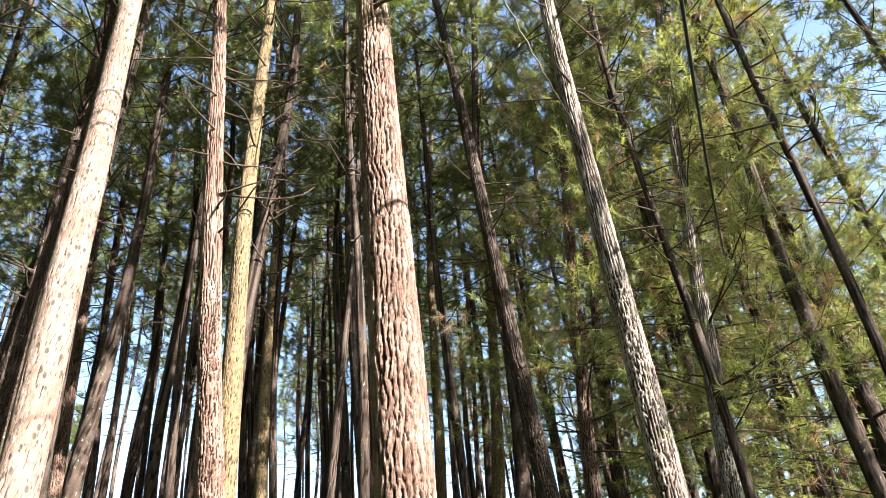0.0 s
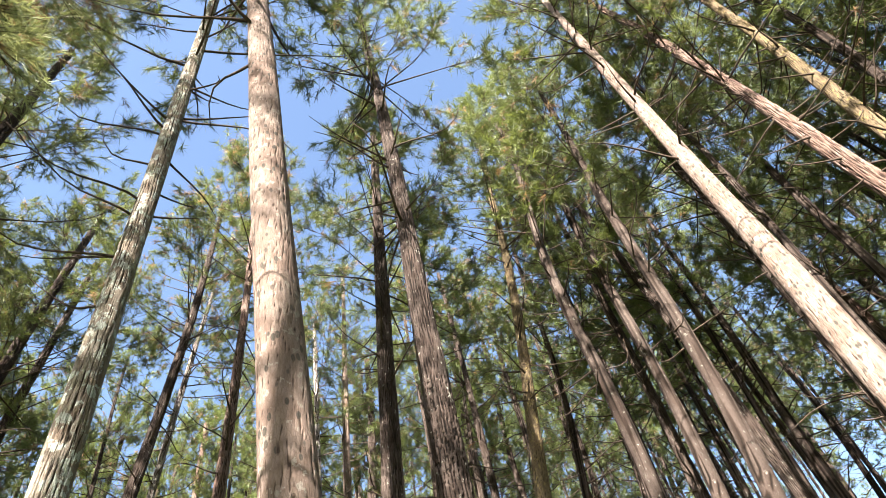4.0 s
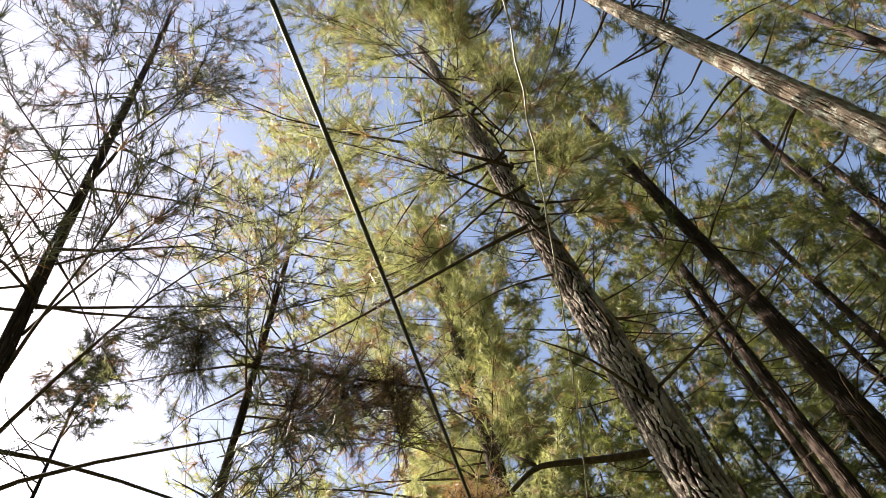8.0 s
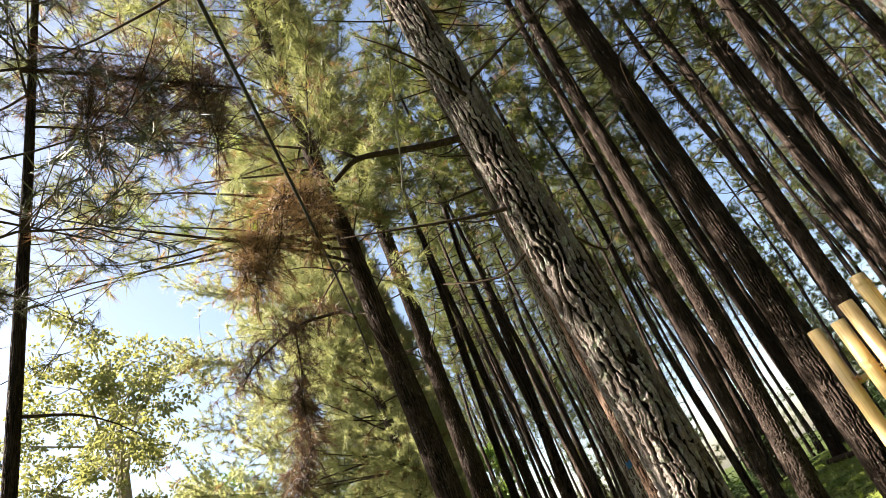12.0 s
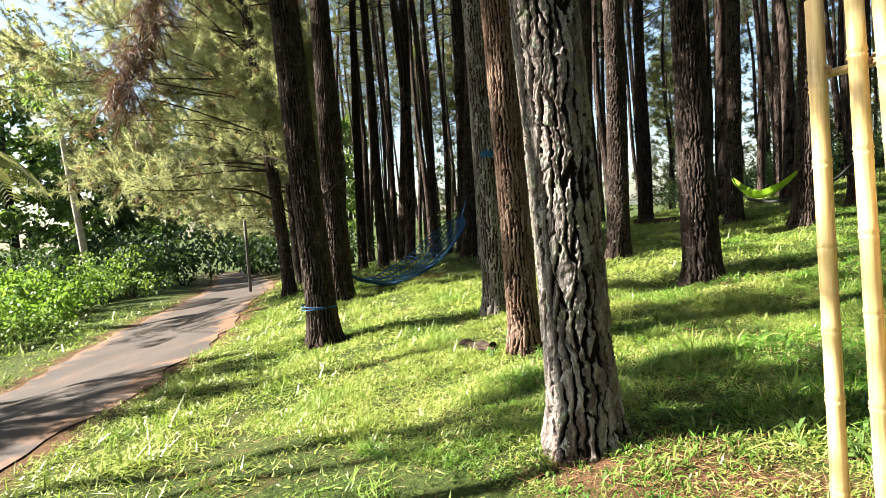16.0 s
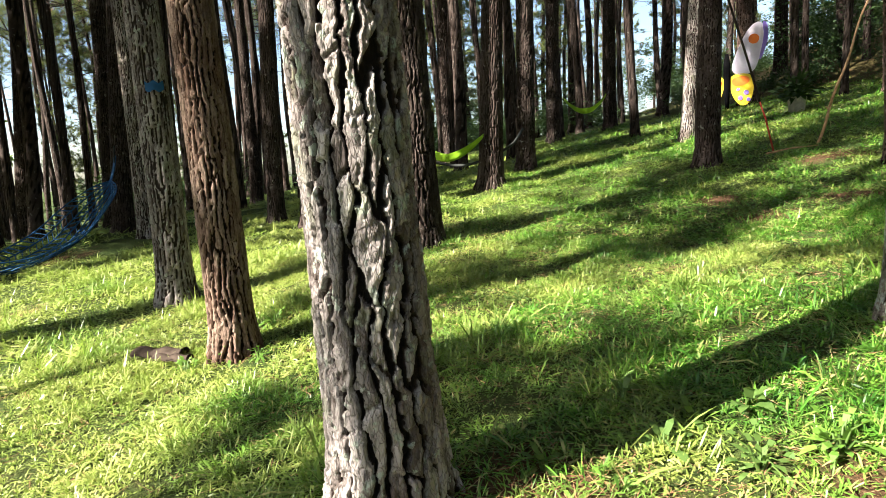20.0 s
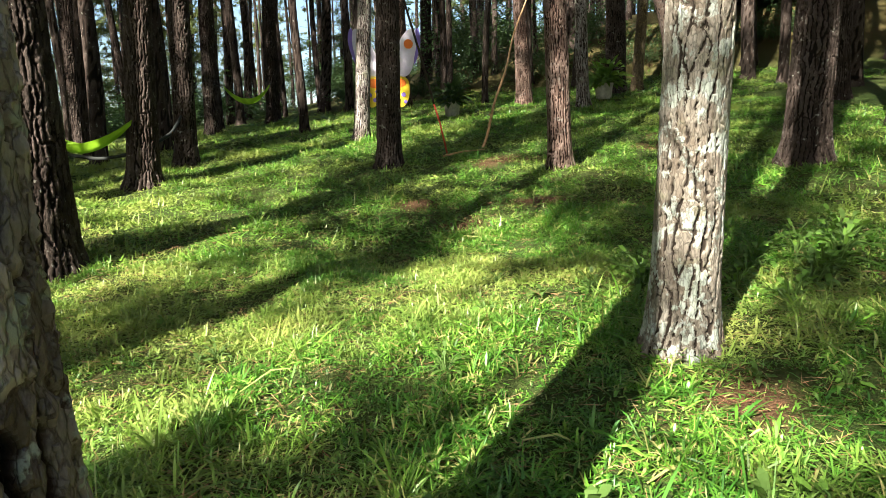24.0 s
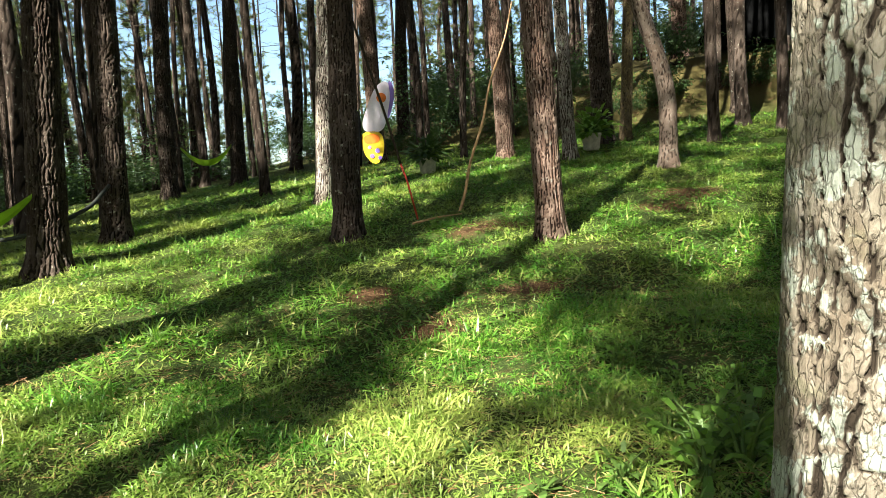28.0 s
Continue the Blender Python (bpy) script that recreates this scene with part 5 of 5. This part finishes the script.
net_hammock()
G4 = "lime hammocks"
h1 = cloth_hammock((-6.0, 14.9, 1.85), (-5.14, 14.1, 1.42), (-4.36, 13.6, 1.85), 0.08, G4)
put("strap", rod(through_points([(-6.2, 15.35, 2.15), (-6.1, 15.1, 2.0), (-6.0, 14.9, 1.85)], 8), 0.012, ROPE_DARK, 5), h1, "dark hanging strap")
put("strap", rod(through_points([(-5.5, 14.3, 1.42), (-4.9, 13.95, 1.3), (-4.3, 13.75, 1.42), (-3.95, 14.8, 1.7), (-3.9, 15.98, 2.05)], 20), 0.03, ROPE_DARK, 6), h1, "dark folded strap")
h2 = cloth_hammock((-3.5, 24.3, 3.3), (-2.76, 23.8, 2.75), (-2.1, 24.32, 3.35), 0.09, G4)
put("strap", rod(through_points([(-3.8, 24.75, 3.45), (-3.5, 24.3, 3.3)], 6), 0.015, ROPE_DARK, 5), h2, "dark hanging strap")
put("strap", rod(through_points([(-2.1, 24.32, 3.35), (-2.0, 27.05, 3.7)], 6), 0.015, ROPE_DARK, 5), h2, "dark hanging strap")


# painted butterfly board
def outline_board(points, thick, mat, name):
    """A flat board with a rounded outline, given by x and z, a few millimetres to centimetres thick."""
    p = np.asarray(points, float)
    p = np.vstack([p, p[:1]])
    for _ in range(3):
        p = np.vstack([np.stack([0.75 * p[:-1] + 0.25 * p[1:], 0.25 * p[:-1] + 0.75 * p[1:]], 1).reshape(-1, 2)])
        p = np.vstack([p, p[:1]])
    p = p[:-1]
    bm = bmesh.new()
    front = [bm.verts.new((x, -thick / 2, z)) for x, z in p]
    back = [bm.verts.new((x, thick / 2, z)) for x, z in p]
    bm.faces.new(front)
    bm.faces.new(back[::-1])
    for i in range(len(p)):
        j = (i + 1) % len(p)
        bm.faces.new((front[j], front[i], back[i], back[j]))
    me = bpy.data.meshes.new(name)
    bm.to_mesh(me)
    bm.free()
    me.materials.append(mat)
    return me


def disc(x, z, r, name, mat):
    a = np.linspace(0, 2 * np.pi, 9)[:-1]
    return outline_board(np.stack([x + r * np.cos(a), z + r * np.sin(a)], 1), 0.012, mat, name)


def butterfly():
    """A standing photo board: two upper and two lower wings with painted spots."""
    m = Matrix.Translation((1.9, 25.6, float(land(1.9, 25.6)))) @ Matrix.Rotation(radians(-8), 4, "Z") @ Matrix.Scale(1.15, 4)
    ob = thing("butterfly_board", m, "painted butterfly board with lilac and yellow wings", "photo prop")
    fore = Matrix.Translation((0, -0.045, 0))
    for s in (1, -1):
        w = part("upper_wing", outline_board([(0.05 * s, 1.0), (0.3 * s, 1.75), (0.62 * s, 2.35), (0.95 * s, 2.45), (1.02 * s, 2.0), (0.88 * s, 1.4), (0.7 * s, 0.95)], 0.05, WING_WHITE, "upper_wing"), ob, "pale lilac upper wing")
        part("spot", disc(0.72 * s, 1.95, 0.15, "wing_spot", WING_ORANGE), w, "orange spot", fore)
        part("edge", outline_board([(0.84 * s, 1.35), (1.0 * s, 2.0), (0.93 * s, 2.42), (1.06 * s, 2.4), (1.12 * s, 2.0), (0.93 * s, 1.36)], 0.02, WING_PURPLE, "wing_edge"), w, "violet edge", Matrix.Translation((0, -0.03, 0)))
        w = part("lower_wing", outline_board([(0.04 * s, 1.0), (0.66 * s, 1.02), (0.75 * s, 0.6), (0.62 * s, 0.12), (0.35 * s, 0.05), (0.1 * s, 0.45)], 0.05, WING_YELLOW, "lower_wing"), ob, "yellow lower wing")
        part("band", outline_board([(0.12 * s, 0.92), (0.6 * s, 0.93), (0.62 * s, 0.7), (0.15 * s, 0.62)], 0.012, WING_ORANGE, "wing_band"), w, "orange band", Matrix.Translation((0, -0.032, 0)))
        for sx, sz, sr in ((0.52, 0.45, 0.075), (0.36, 0.3, 0.07), (0.58, 0.24, 0.06), (0.3, 0.55, 0.05)):
            part("spot", disc(sx * s, sz, sr, "wing_spot", WING_PURPLE), w, "violet spot", fore)
    part("body", tubes_mesh("butterfly_body", [tube(np.array([(0, -0.02, 0.0), (0, -0.03, 0.6), (0, -0.03, 1.3), (0, -0.02, 1.6)]), [0.05, 0.09, 0.1, 0.05], 10)], [TENT_DARK]), ob, "dark body")


butterfly()

# sticks, ropes and a log
st = held("leaning_stick", (1.43, 14.03, 1.25), "long pale crooked stick leaning against a pine", "stick")
line = through_points([(1.43, 14.03, 1.2), (1.6, 13.99, 1.75), (1.78, 13.9, 2.4), (1.95, 13.82, 3.05), (2.26, 13.72, 4.02), (2.4, 13.66, 4.5)], 30)
line[:, 0] += 0.02 * np.sin(np.linspace(0, 17, 30))
put("shaft", rod(line, np.linspace(0.028, 0.011, 30), STICK, 7), st)
put("knot", rod(np.array([line[6], line[6] + [-0.05, -0.02, 0.05]]), [0.016, 0.006], STICK, 5), st)
put("knot", rod(np.array([line[12], line[12] + [0.06, -0.01, 0.07]]), [0.014, 0.005], STICK, 5), st)
rp = held("leaning_rod", (0.71, 13.82, 1.25), "thin dark crooked rod with a red foot, leaning on a pine", "stick")
put("shaft", rod(through_points([(-0.22, 13.55, 4.35), (-0.07, 13.68, 4.05), (0.29, 13.72, 2.85), (0.5, 13.78, 2.1)], 18), 0.02, TWIG, 6), rp)
put("foot", rod(np.array([(0.5, 13.78, 2.1), (0.6, 13.8, 1.8), (0.74, 13.83, 1.2)]), 0.016, POLE_RED, 6), rp, "red painted foot")
put("lashing", rod(np.stack([-0.36 + 0.205 * np.cos(np.linspace(0, 6.28, 24)), 13.35 + 0.205 * np.sin(np.linspace(0, 6.28, 24)), np.full(24, 4.42)], 1), 0.035, TWIG, 6), rp, "grey strap round the trunk")
gs = held("fallen_stick", (0.75, 13.3, 1.2), "pale fallen stick lying in the grass", "stick")
put("shaft", rod(np.array([(0.5, 13.25, float(land(0.5, 13.25)) + 0.05), (0.9, 13.35, float(land(0.9, 13.35)) + 0.06), (1.35, 13.55, float(land(1.35, 13.55)) + 0.05)]), [0.018, 0.016, 0.01], STICK, 6), gs)
lg = held("fallen_log", (-9.8, 18.8, float(land(-9.8, 18.8))), "short brown log lying on the slope", "log")
put("shaft", rod(np.array([(-10.6, 19.2, float(land(-10.6, 19.2)) + 0.08), (-9.7, 18.75, float(land(-9.7, 18.75)) + 0.09), (-8.9, 18.3, float(land(-8.9, 18.3)) + 0.08)]), [0.1, 0.09, 0.08], TWIG, 10), lg)


def bark_scrap(x, y, s):
    """A curled scrap of fallen bark."""
    z = float(land(x, y)) + 0.03
    ob = held("fallen_bark", (x, y, z), "curled dark scrap of fallen bark in the grass", "bark")
    u, w = np.meshgrid(np.linspace(-1, 1, 9), np.linspace(-1, 1, 7), indexing="ij")
    v = np.stack([x + 0.22 * s * u, y + 0.07 * s * np.sin(w * 1.4), z + 0.05 * s * np.cos(w * 1.4) + 0.012 * np.sin(7 * u) * s], -1).reshape(-1, 3)
    lo = v - [0, 0, 0.014]
    i, j = np.meshgrid(np.arange(8), np.arange(6), indexing="ij")
    f = np.stack([i * 7 + j, i * 7 + j + 1, (i + 1) * 7 + j + 1, (i + 1) * 7 + j], -1).reshape(-1, 4)
    put("plate", mesh_from("bark_scrap", np.vstack([v, lo]), np.vstack([f[:, ::-1], f + 63]), [TWIG], True), ob)


bark_scrap(-5.42, 5.5, 1.0)
bark_scrap(-5.25, 5.42, 0.7)

# painted mark and cord on two pines
mk = held("paint_mark", (-6.27, 6.98, 2.2), "smear of blue paint on grey bark", "paint mark")
a = np.linspace(-0.35, 0.55, 9) + math.atan2(-0.41, 0.32)
v = np.array([(-6.5 + 0.004 * 2.2 + 0.2 * math.cos(t), 7.15 + 0.2 * math.sin(t), 2.32 + dz + 0.015 * math.sin(t * 13)) for t in a for dz in (-0.045, 0.045)])
k = np.arange(8)
put("stroke", mesh_from("paint_stroke", v, np.stack([2 * k, 2 * k + 2, 2 * k + 3, 2 * k + 1], 1), [ROPE_BLUE], True), mk)
a = np.linspace(0, 4 * np.pi, 60)
put("cord", rod(np.stack([-8.4 + 0.245 * np.cos(a), 5.5 + 0.245 * np.sin(a), 0.36 + 0.03 * np.sin(a / 2)], 1), 0.009, ROPE_BLUE, 6), held("tied_cord", (-8.4, 5.5, 0.36), "blue cord tied round the foot of a pine", "cord"))


# potted shrubs
def leafy(name, n, size, stem, mat, spread=0.75):
    """Large single leaves on short stalks, arching out from the middle."""
    th, tip = rng.uniform(0, 6.28, n), rng.uniform(0.25, 1.35, n) * spread
    d = np.stack([np.cos(th) * np.sin(tip), np.sin(th) * np.sin(tip), np.cos(tip)], 1)
    base = d * rng.uniform(0.2, 1.0, n)[:, None] * stem
    side = np.stack([-np.sin(th), np.cos(th), 0.3 * rng.normal(size=n)], 1)
    v, f = blades(base, d + [[0, 0, -0.15]], size * rng.uniform(0.6, 1.2, n), size * 0.36, rng.uniform(0.25, 0.7, n), side, 2)
    stalks = [tube(np.array([(0, 0, -0.05), b * 0.5 + [0, 0, 0.03], b]), [0.008, 0.006, 0.003], 4, False) for b in base[::2]]
    return mesh_from(name, v, f, [mat]), tubes_mesh(name + "_stalks", stalks, [LEAF])


def potted(x, y, mat, label, s=1.0):
    ob = thing("potted_shrub", Matrix.Translation((x, y, float(land(x, y)))) @ Matrix.Scale(s, 4), label, "plant pot")
    prof = [(0.13, 0.0), (0.17, 0.02), (0.2, 0.3), (0.215, 0.31), (0.215, 0.35), (0.19, 0.35), (0.18, 0.29)]
    part("pot", tubes_mesh("planter", [tube(np.array([(0, 0, z + 1e-4 * i) for i, (r, z) in enumerate(prof)]), [r for r, z in prof], 16)], [POT]), ob, "pale planter")
    leaf, stalk = leafy("shrub_leaves", 220, 0.26, 0.5, mat, 1.15)
    up = Matrix.Translation((0, 0, 0.33))
    tagged(part("foliage", leaf, ob, "", up), kind="stuff")
    tagged(part("stemwork", stalk, ob, "", up), kind="stuff")


potted(2.6, 19.8, LEAF_DARK, "dark glossy shrub in a pale planter", 1.1)
potted(6.75, 19.0, WEED, "bright green shrub in a pale planter", 1.2)

# weeds in the grass
WEEDS = [leafy("weed_a", 26, 0.09, 0.17, WEED, 1.15), leafy("weed_b", 18, 0.075, 0.1, WEED, 1.2), leafy("weed_c", 28, 0.085, 0.19, LEAF, 1.15), leafy("weed_d", 12, 0.12, 0.07, LEAF, 1.2)]


def weed(x, y, k, s=1.0):
    ob = thing("weed", Matrix.Translation((x, y, float(land(x, y)))) @ Matrix.Rotation(x * 7 + y * 3, 4, "Z") @ Matrix.Scale(s, 4), "bright green broad-leaved weed in the grass", "weed", "weeds in the grass")
    tagged(part("foliage", WEEDS[k][0], ob), kind="stuff")
    tagged(part("stemwork", WEEDS[k][1], ob), kind="stuff")


for px, py, kd, sc in ((0.0, 6.47, 0, 1.4), (0.1, 6.62, 2, 1.2), (0.22, 6.5, 0, 1.5), (0.05, 6.8, 1, 1.3), (0.32, 6.6, 2, 1.2), (-0.1, 6.35, 1, 1.4), (0.15, 6.42, 0, 1.3), (0.28, 6.75, 0, 1.2), (0.4, 6.45, 0, 1.4), (0.34, 7.69, 1, 1.0), (0.99, 7.78, 1, 1.2), (0.5, 7.3, 1, 0.9), (0.7, 7.1, 0, 0.8), (0.75, 6.35, 2, 1.0), (0.95, 6.5, 0, 1.2), (1.2, 6.4, 2, 1.1), (1.4, 6.6, 0, 1.0), (0.45, 6.1, 0, 0.9), (0.25, 5.85, 3, 0.8), (0.05, 5.75, 1, 0.8)):
    weed(px, py, kd, sc)
tries = np.random.default_rng(41)
for k in range(70):
    px, py = tries.uniform(-5.5, 3.0), tries.uniform(4.2, 11.0)
    weed(px, py, int(tries.integers(0, 4)), tries.uniform(0.5, 0.95))
for px, py, kd, sc in ((-2.32, 3.86, 3, 0.9), (-2.9, 3.22, 1, 0.8), (-1.85, 4.15, 3, 1.0), (-1.5, 4.0, 2, 0.9), (-1.2, 4.1, 0, 0.9), (-2.0, 4.6, 3, 1.0), (-1.7, 4.4, 3, 1.0), (-5.0, 5.25, 1, 1.0), (-4.5, 5.4, 1, 0.9)):
    weed(px, py, kd, sc)


# post, sign and hut further off
def post(x, y, h, r, label):
    z = float(land(x, y))
    ob = held("post", (x, y, z), label, "post")
    put("shaft", rod(np.array([(x, y, z - 0.2), (x, y, z + h)]), r, POLE_PAINT, 8), ob)
    return ob


post(-24.5, 13.2, 4.2, 0.06, "thin dark post beside the path")
sg = post(-46.0, 21.8, 1.9, 0.05, "small white sign on a dark post by the path")
put("board", outline_board([(-46.45, float(land(-46, 21.8)) + 1.2), (-45.55, float(land(-46, 21.8)) + 1.2), (-45.55, float(land(-46, 21.8)) + 1.8), (-46.45, float(land(-46, 21.8)) + 1.8)], 0.04, POLE_WHITE, "sign_board"), sg, "white board", ).location += Vector((0, 21.7, 0))


def hut(x, y):
    """A small house whose black thatch comes down to the ground on both sides."""
    m = Matrix.Translation((x, y, float(land(x, y)) - 0.25)) @ Matrix.Rotation(radians(40), 4, "Z")
    ob = thing("thatched_hut", m, "small hut with a steep black thatched roof", "hut")
    for s in (-1, 1):
        soup = Soup()
        for row in range(11):
            n = 46
            xx = np.linspace(-2.6, 2.6, n) + rng.normal(size=n) * 0.03
            z = 0.2 + row * 0.4
            d = 2.5 * (1 - z / 5.0)
            base = np.stack([xx, np.full(n, s * (d - 0.02)), np.full(n, z + 0.45)], 1)
            way = np.tile(np.array([[0, s * 0.47, -0.88]]), (n, 1)) + rng.normal(size=(n, 3)) * 0.08
            v, f = blades(base, way, 0.75, 0.2, 0.0, np.tile([[1.0, 0, 0]], (n, 1)), 2)
            soup.add(v, f)
        panel = np.array([(xq, s * (2.5 * (1 - zq / 5.0) - 0.06), zq) for zq in (0.0, 4.9) for xq in (-2.6, 2.6)])
        inner = panel - [0, s * 0.12, 0]
        soup.add(np.vstack([panel, inner]), np.array([(0, 1, 3), (0, 3, 2), (4, 7, 5), (4, 6, 7)]))
        part("roof", soup.mesh("thatch", [TENT_DARK]), ob, "black thatch slope")
    for xq in (-2.3, 2.3):
        part("gable", mesh_from("gable", [(xq, -2.2, 0), (xq, 2.2, 0), (xq, 0, 4.5), (xq + 0.08, -2.2, 0), (xq + 0.08, 2.2, 0), (xq + 0.08, 0, 4.5)], [(0, 2, 1), (3, 4, 5)], [TENT_DARK]), ob, "black plank gable")


hut(19.2, 25.5)

# fresh shoots on the big plated pine
fs = held("pine_shoots", (3.76, -0.45, 6.9), "bunch of fresh bright green pine shoots on a trunk", "pine shoots")
stems, tips, ways = [], [], []
for k in range(28):
    z = rng.uniform(6.7, 7.9)
    az = rng.uniform(1.6, 4.9)
    d = np.array([math.cos(az), math.sin(az), rng.uniform(-0.1, 0.8)])
    p0 = np.array([3.76, -0.44, z])
    ln = rng.uniform(0.25, 0.75)
    pts = limb(p0, d, ln, 0.25, 0.15, 5)
    stems.append(tube(pts, np.linspace(0.012, 0.004, 5), 4))
    tips += [pts[-1], pts[3]]
    ways += [pts[-1] - pts[-2], pts[-1] - pts[2]]
v, f = tufts(np.array(tips), np.array(ways), 60, 0.24, 0.004)
put("foliage", mesh_from("shoot_needles", v, f, [NEEDLE_FRESH]), fs, "", "stuff")
put("stemwork", tubes_mesh("shoot_stems", stems, [TWIG]), fs, "", "stuff")


# dead boughs hanging over the path
def dead_bough(spine, drops, spread, per, seed, needles=NEEDLE_DEAD, label="dead brown pine bough hanging over the path"):
    """A dry brown bough: a crooked limb with hanging clumps of dead needles."""
    r = np.random.default_rng(seed)
    ob = held("dead_bough", spine[0], label, "pine bough", "dead boughs")
    line = through_points(spine, 24)
    wood, tips, ways = [tube(line, np.linspace(0.035, 0.012, 24), 6)], [], []
    hung = [line[6:]] + [through_points(d, 20) for d in drops]
    for q in hung:
        wood.append(tube(q, np.linspace(0.016, 0.006, len(q)), 5))
        for p in q:
            for _ in range(7):
                t = p + r.normal(size=3) * spread
                wood.append(tube(np.stack([p, (p + t) / 2 + [0, 0, 0.03], t]), [0.006, 0.005, 0.003], 3, False))
                tips.append(t)
                ways.append((t - p) + np.array([0, 0, -0.35]))
    v, f = tufts(np.array(tips), np.array(ways), per, 0.22, 0.008, 0.7)
    put("foliage", mesh_from("dead_needles", v, f, [needles]), ob, "", "stuff")
    put("branchwork", tubes_mesh("dead_twigs", wood, [TWIG]), ob, "", "stuff")


dead_bough([(-8.85, 5.1, 6.2), (-9.27, 5.2, 6.6), (-9.79, 4.49, 6.68), (-10.14, 3.62, 6.16), (-10.22, 3.39, 5.77)],
           [[(-9.8, 4.4, 6.6), (-9.85, 4.35, 5.77), (-9.95, 4.13, 4.9), (-10.03, 3.92, 4.05), (-10.11, 3.71, 3.1)], [(-9.9, 4.25, 5.6), (-9.92, 4.19, 4.42), (-10.16, 3.6, 3.3)]], 0.2, 26, 3)
dead_bough([(-6.58, 0.4, 9.0), (-6.7, 1.2, 9.2), (-6.5, 2.3, 9.0), (-6.2, 3.0, 8.7)], [[(-6.7, 1.2, 9.2), (-6.7, 1.1, 8.5), (-6.75, 1.0, 7.9)], [(-6.4, 2.4, 9.0), (-6.4, 2.5, 8.3), (-6.3, 2.5, 7.6)], [(-6.6, 1.8, 9.1), (-7.0, 1.9, 8.6)]], 0.38, 26, 5)
dead_bough([(-6.55, 0.2, 9.6), (-6.6, -0.1, 9.9), (-6.9, -0.6, 9.9), (-7.1, -1.1, 9.6)], [[(-6.8, -0.4, 9.9), (-6.8, -0.3, 9.0)]], 0.36, 22, 7, NEEDLE_SHADE, "shade-darkened pine bough with drooping needles")
dead_bough([(-8.6, 5.15, 8.2), (-7.7, 4.3, 8.0), (-7.15, 3.6, 7.5), (-7.3, 3.0, 6.8)], [[(-7.15, 3.6, 7.5), (-7.2, 3.4, 6.8), (-7.4, 2.9, 6.0)], [(-7.4, 3.9, 7.6), (-6.95, 3.9, 7.1), (-6.95, 3.8, 6.4)], [(-7.3, 3.1, 6.8), (-7.35, 2.8, 6.2)]], 0.22, 17, 9, NEEDLE_DRY, "dry orange-brown pine bough")


def shoots(base, aim, n, reach, label):
    """A leafy bough whose shoots end in fresh bright needles."""
    ob = held("pine_bough", base, label, "pine bough", "fresh boughs")
    line = through_points([base, ((base[0] + aim[0]) / 2, (base[1] + aim[1]) / 2, (base[2] + aim[2]) / 2 + 0.15), aim], 14)
    wood, ends, dirs = [tube(line, np.linspace(0.025, 0.008, 14), 5)], [], []
    for k in range(n):
        p = line[int(rng.integers(4, 14))]
        d = (line[-1] - line[0]) / np.linalg.norm(line[-1] - line[0]) * 0.5 + rng.normal(size=3) * 0.6
        q = limb(p, d, reach * rng.uniform(0.5, 1.1), 0.15, 0.15, 5)
        wood.append(tube(q, np.linspace(0.007, 0.003, 5), 4, False))
        ends += [q[-1], q[3]]
        dirs += [q[-1] - q[-2], q[-1] - q[2]]
    v, f = tufts(np.array(ends), np.array(dirs), 38, 0.2, 0.006)
    put("foliage", mesh_from("fresh_needles", v, f, [NEEDLE_FRESH]), ob, "", "stuff")
    put("branchwork", tubes_mesh("fresh_twigs", wood, [TWIG]), ob, "", "stuff")


shoots((-8.7, 5.0, 7.6), (-7.7, 1.7, 7.4), 11, 0.5, "pine bough with fresh bright green needles")
shoots((-8.7, 5.0, 9.2), (-7.5, 2.6, 8.9), 8, 0.5, "pine bough with fresh bright green needles")


# crooked dead limb on the pine with orange-brown bark
cl = held("dead_limb", (-4.95, 5.38, 6.85), "crooked dark limb sticking out of a pine trunk", "pine limb")
put("shaft", rod(through_points([(-4.95, 5.38, 6.85), (-5.16, 4.96, 6.86), (-5.41, 4.37, 6.9), (-5.51, 3.9, 6.87), (-5.62, 3.56, 6.55)], 16), np.linspace(0.055, 0.03, 16), TWIG, 8), cl)
put("stub", rod(np.array([(-5.51, 3.9, 6.87), (-5.76, 3.8, 7.22)]), [0.03, 0.015], TWIG, 6), cl)
for px, py, kd, sc in ((1.08, 6.04, 0, 1.4), (0.9, 5.95, 2, 1.2), (1.25, 6.1, 0, 1.3), (1.58, 6.33, 2, 1.4), (1.4, 6.2, 0, 1.5), (0.7, 5.85, 1, 1.2), (0.52, 5.72, 0, 1.1), (1.7, 6.5, 0, 1.4), (-0.9, 4.3, 3, 1.0), (-1.45, 4.5, 3, 1.1), (-0.75, 4.2, 1, 1.0)):
    weed(px, py, kd, sc)
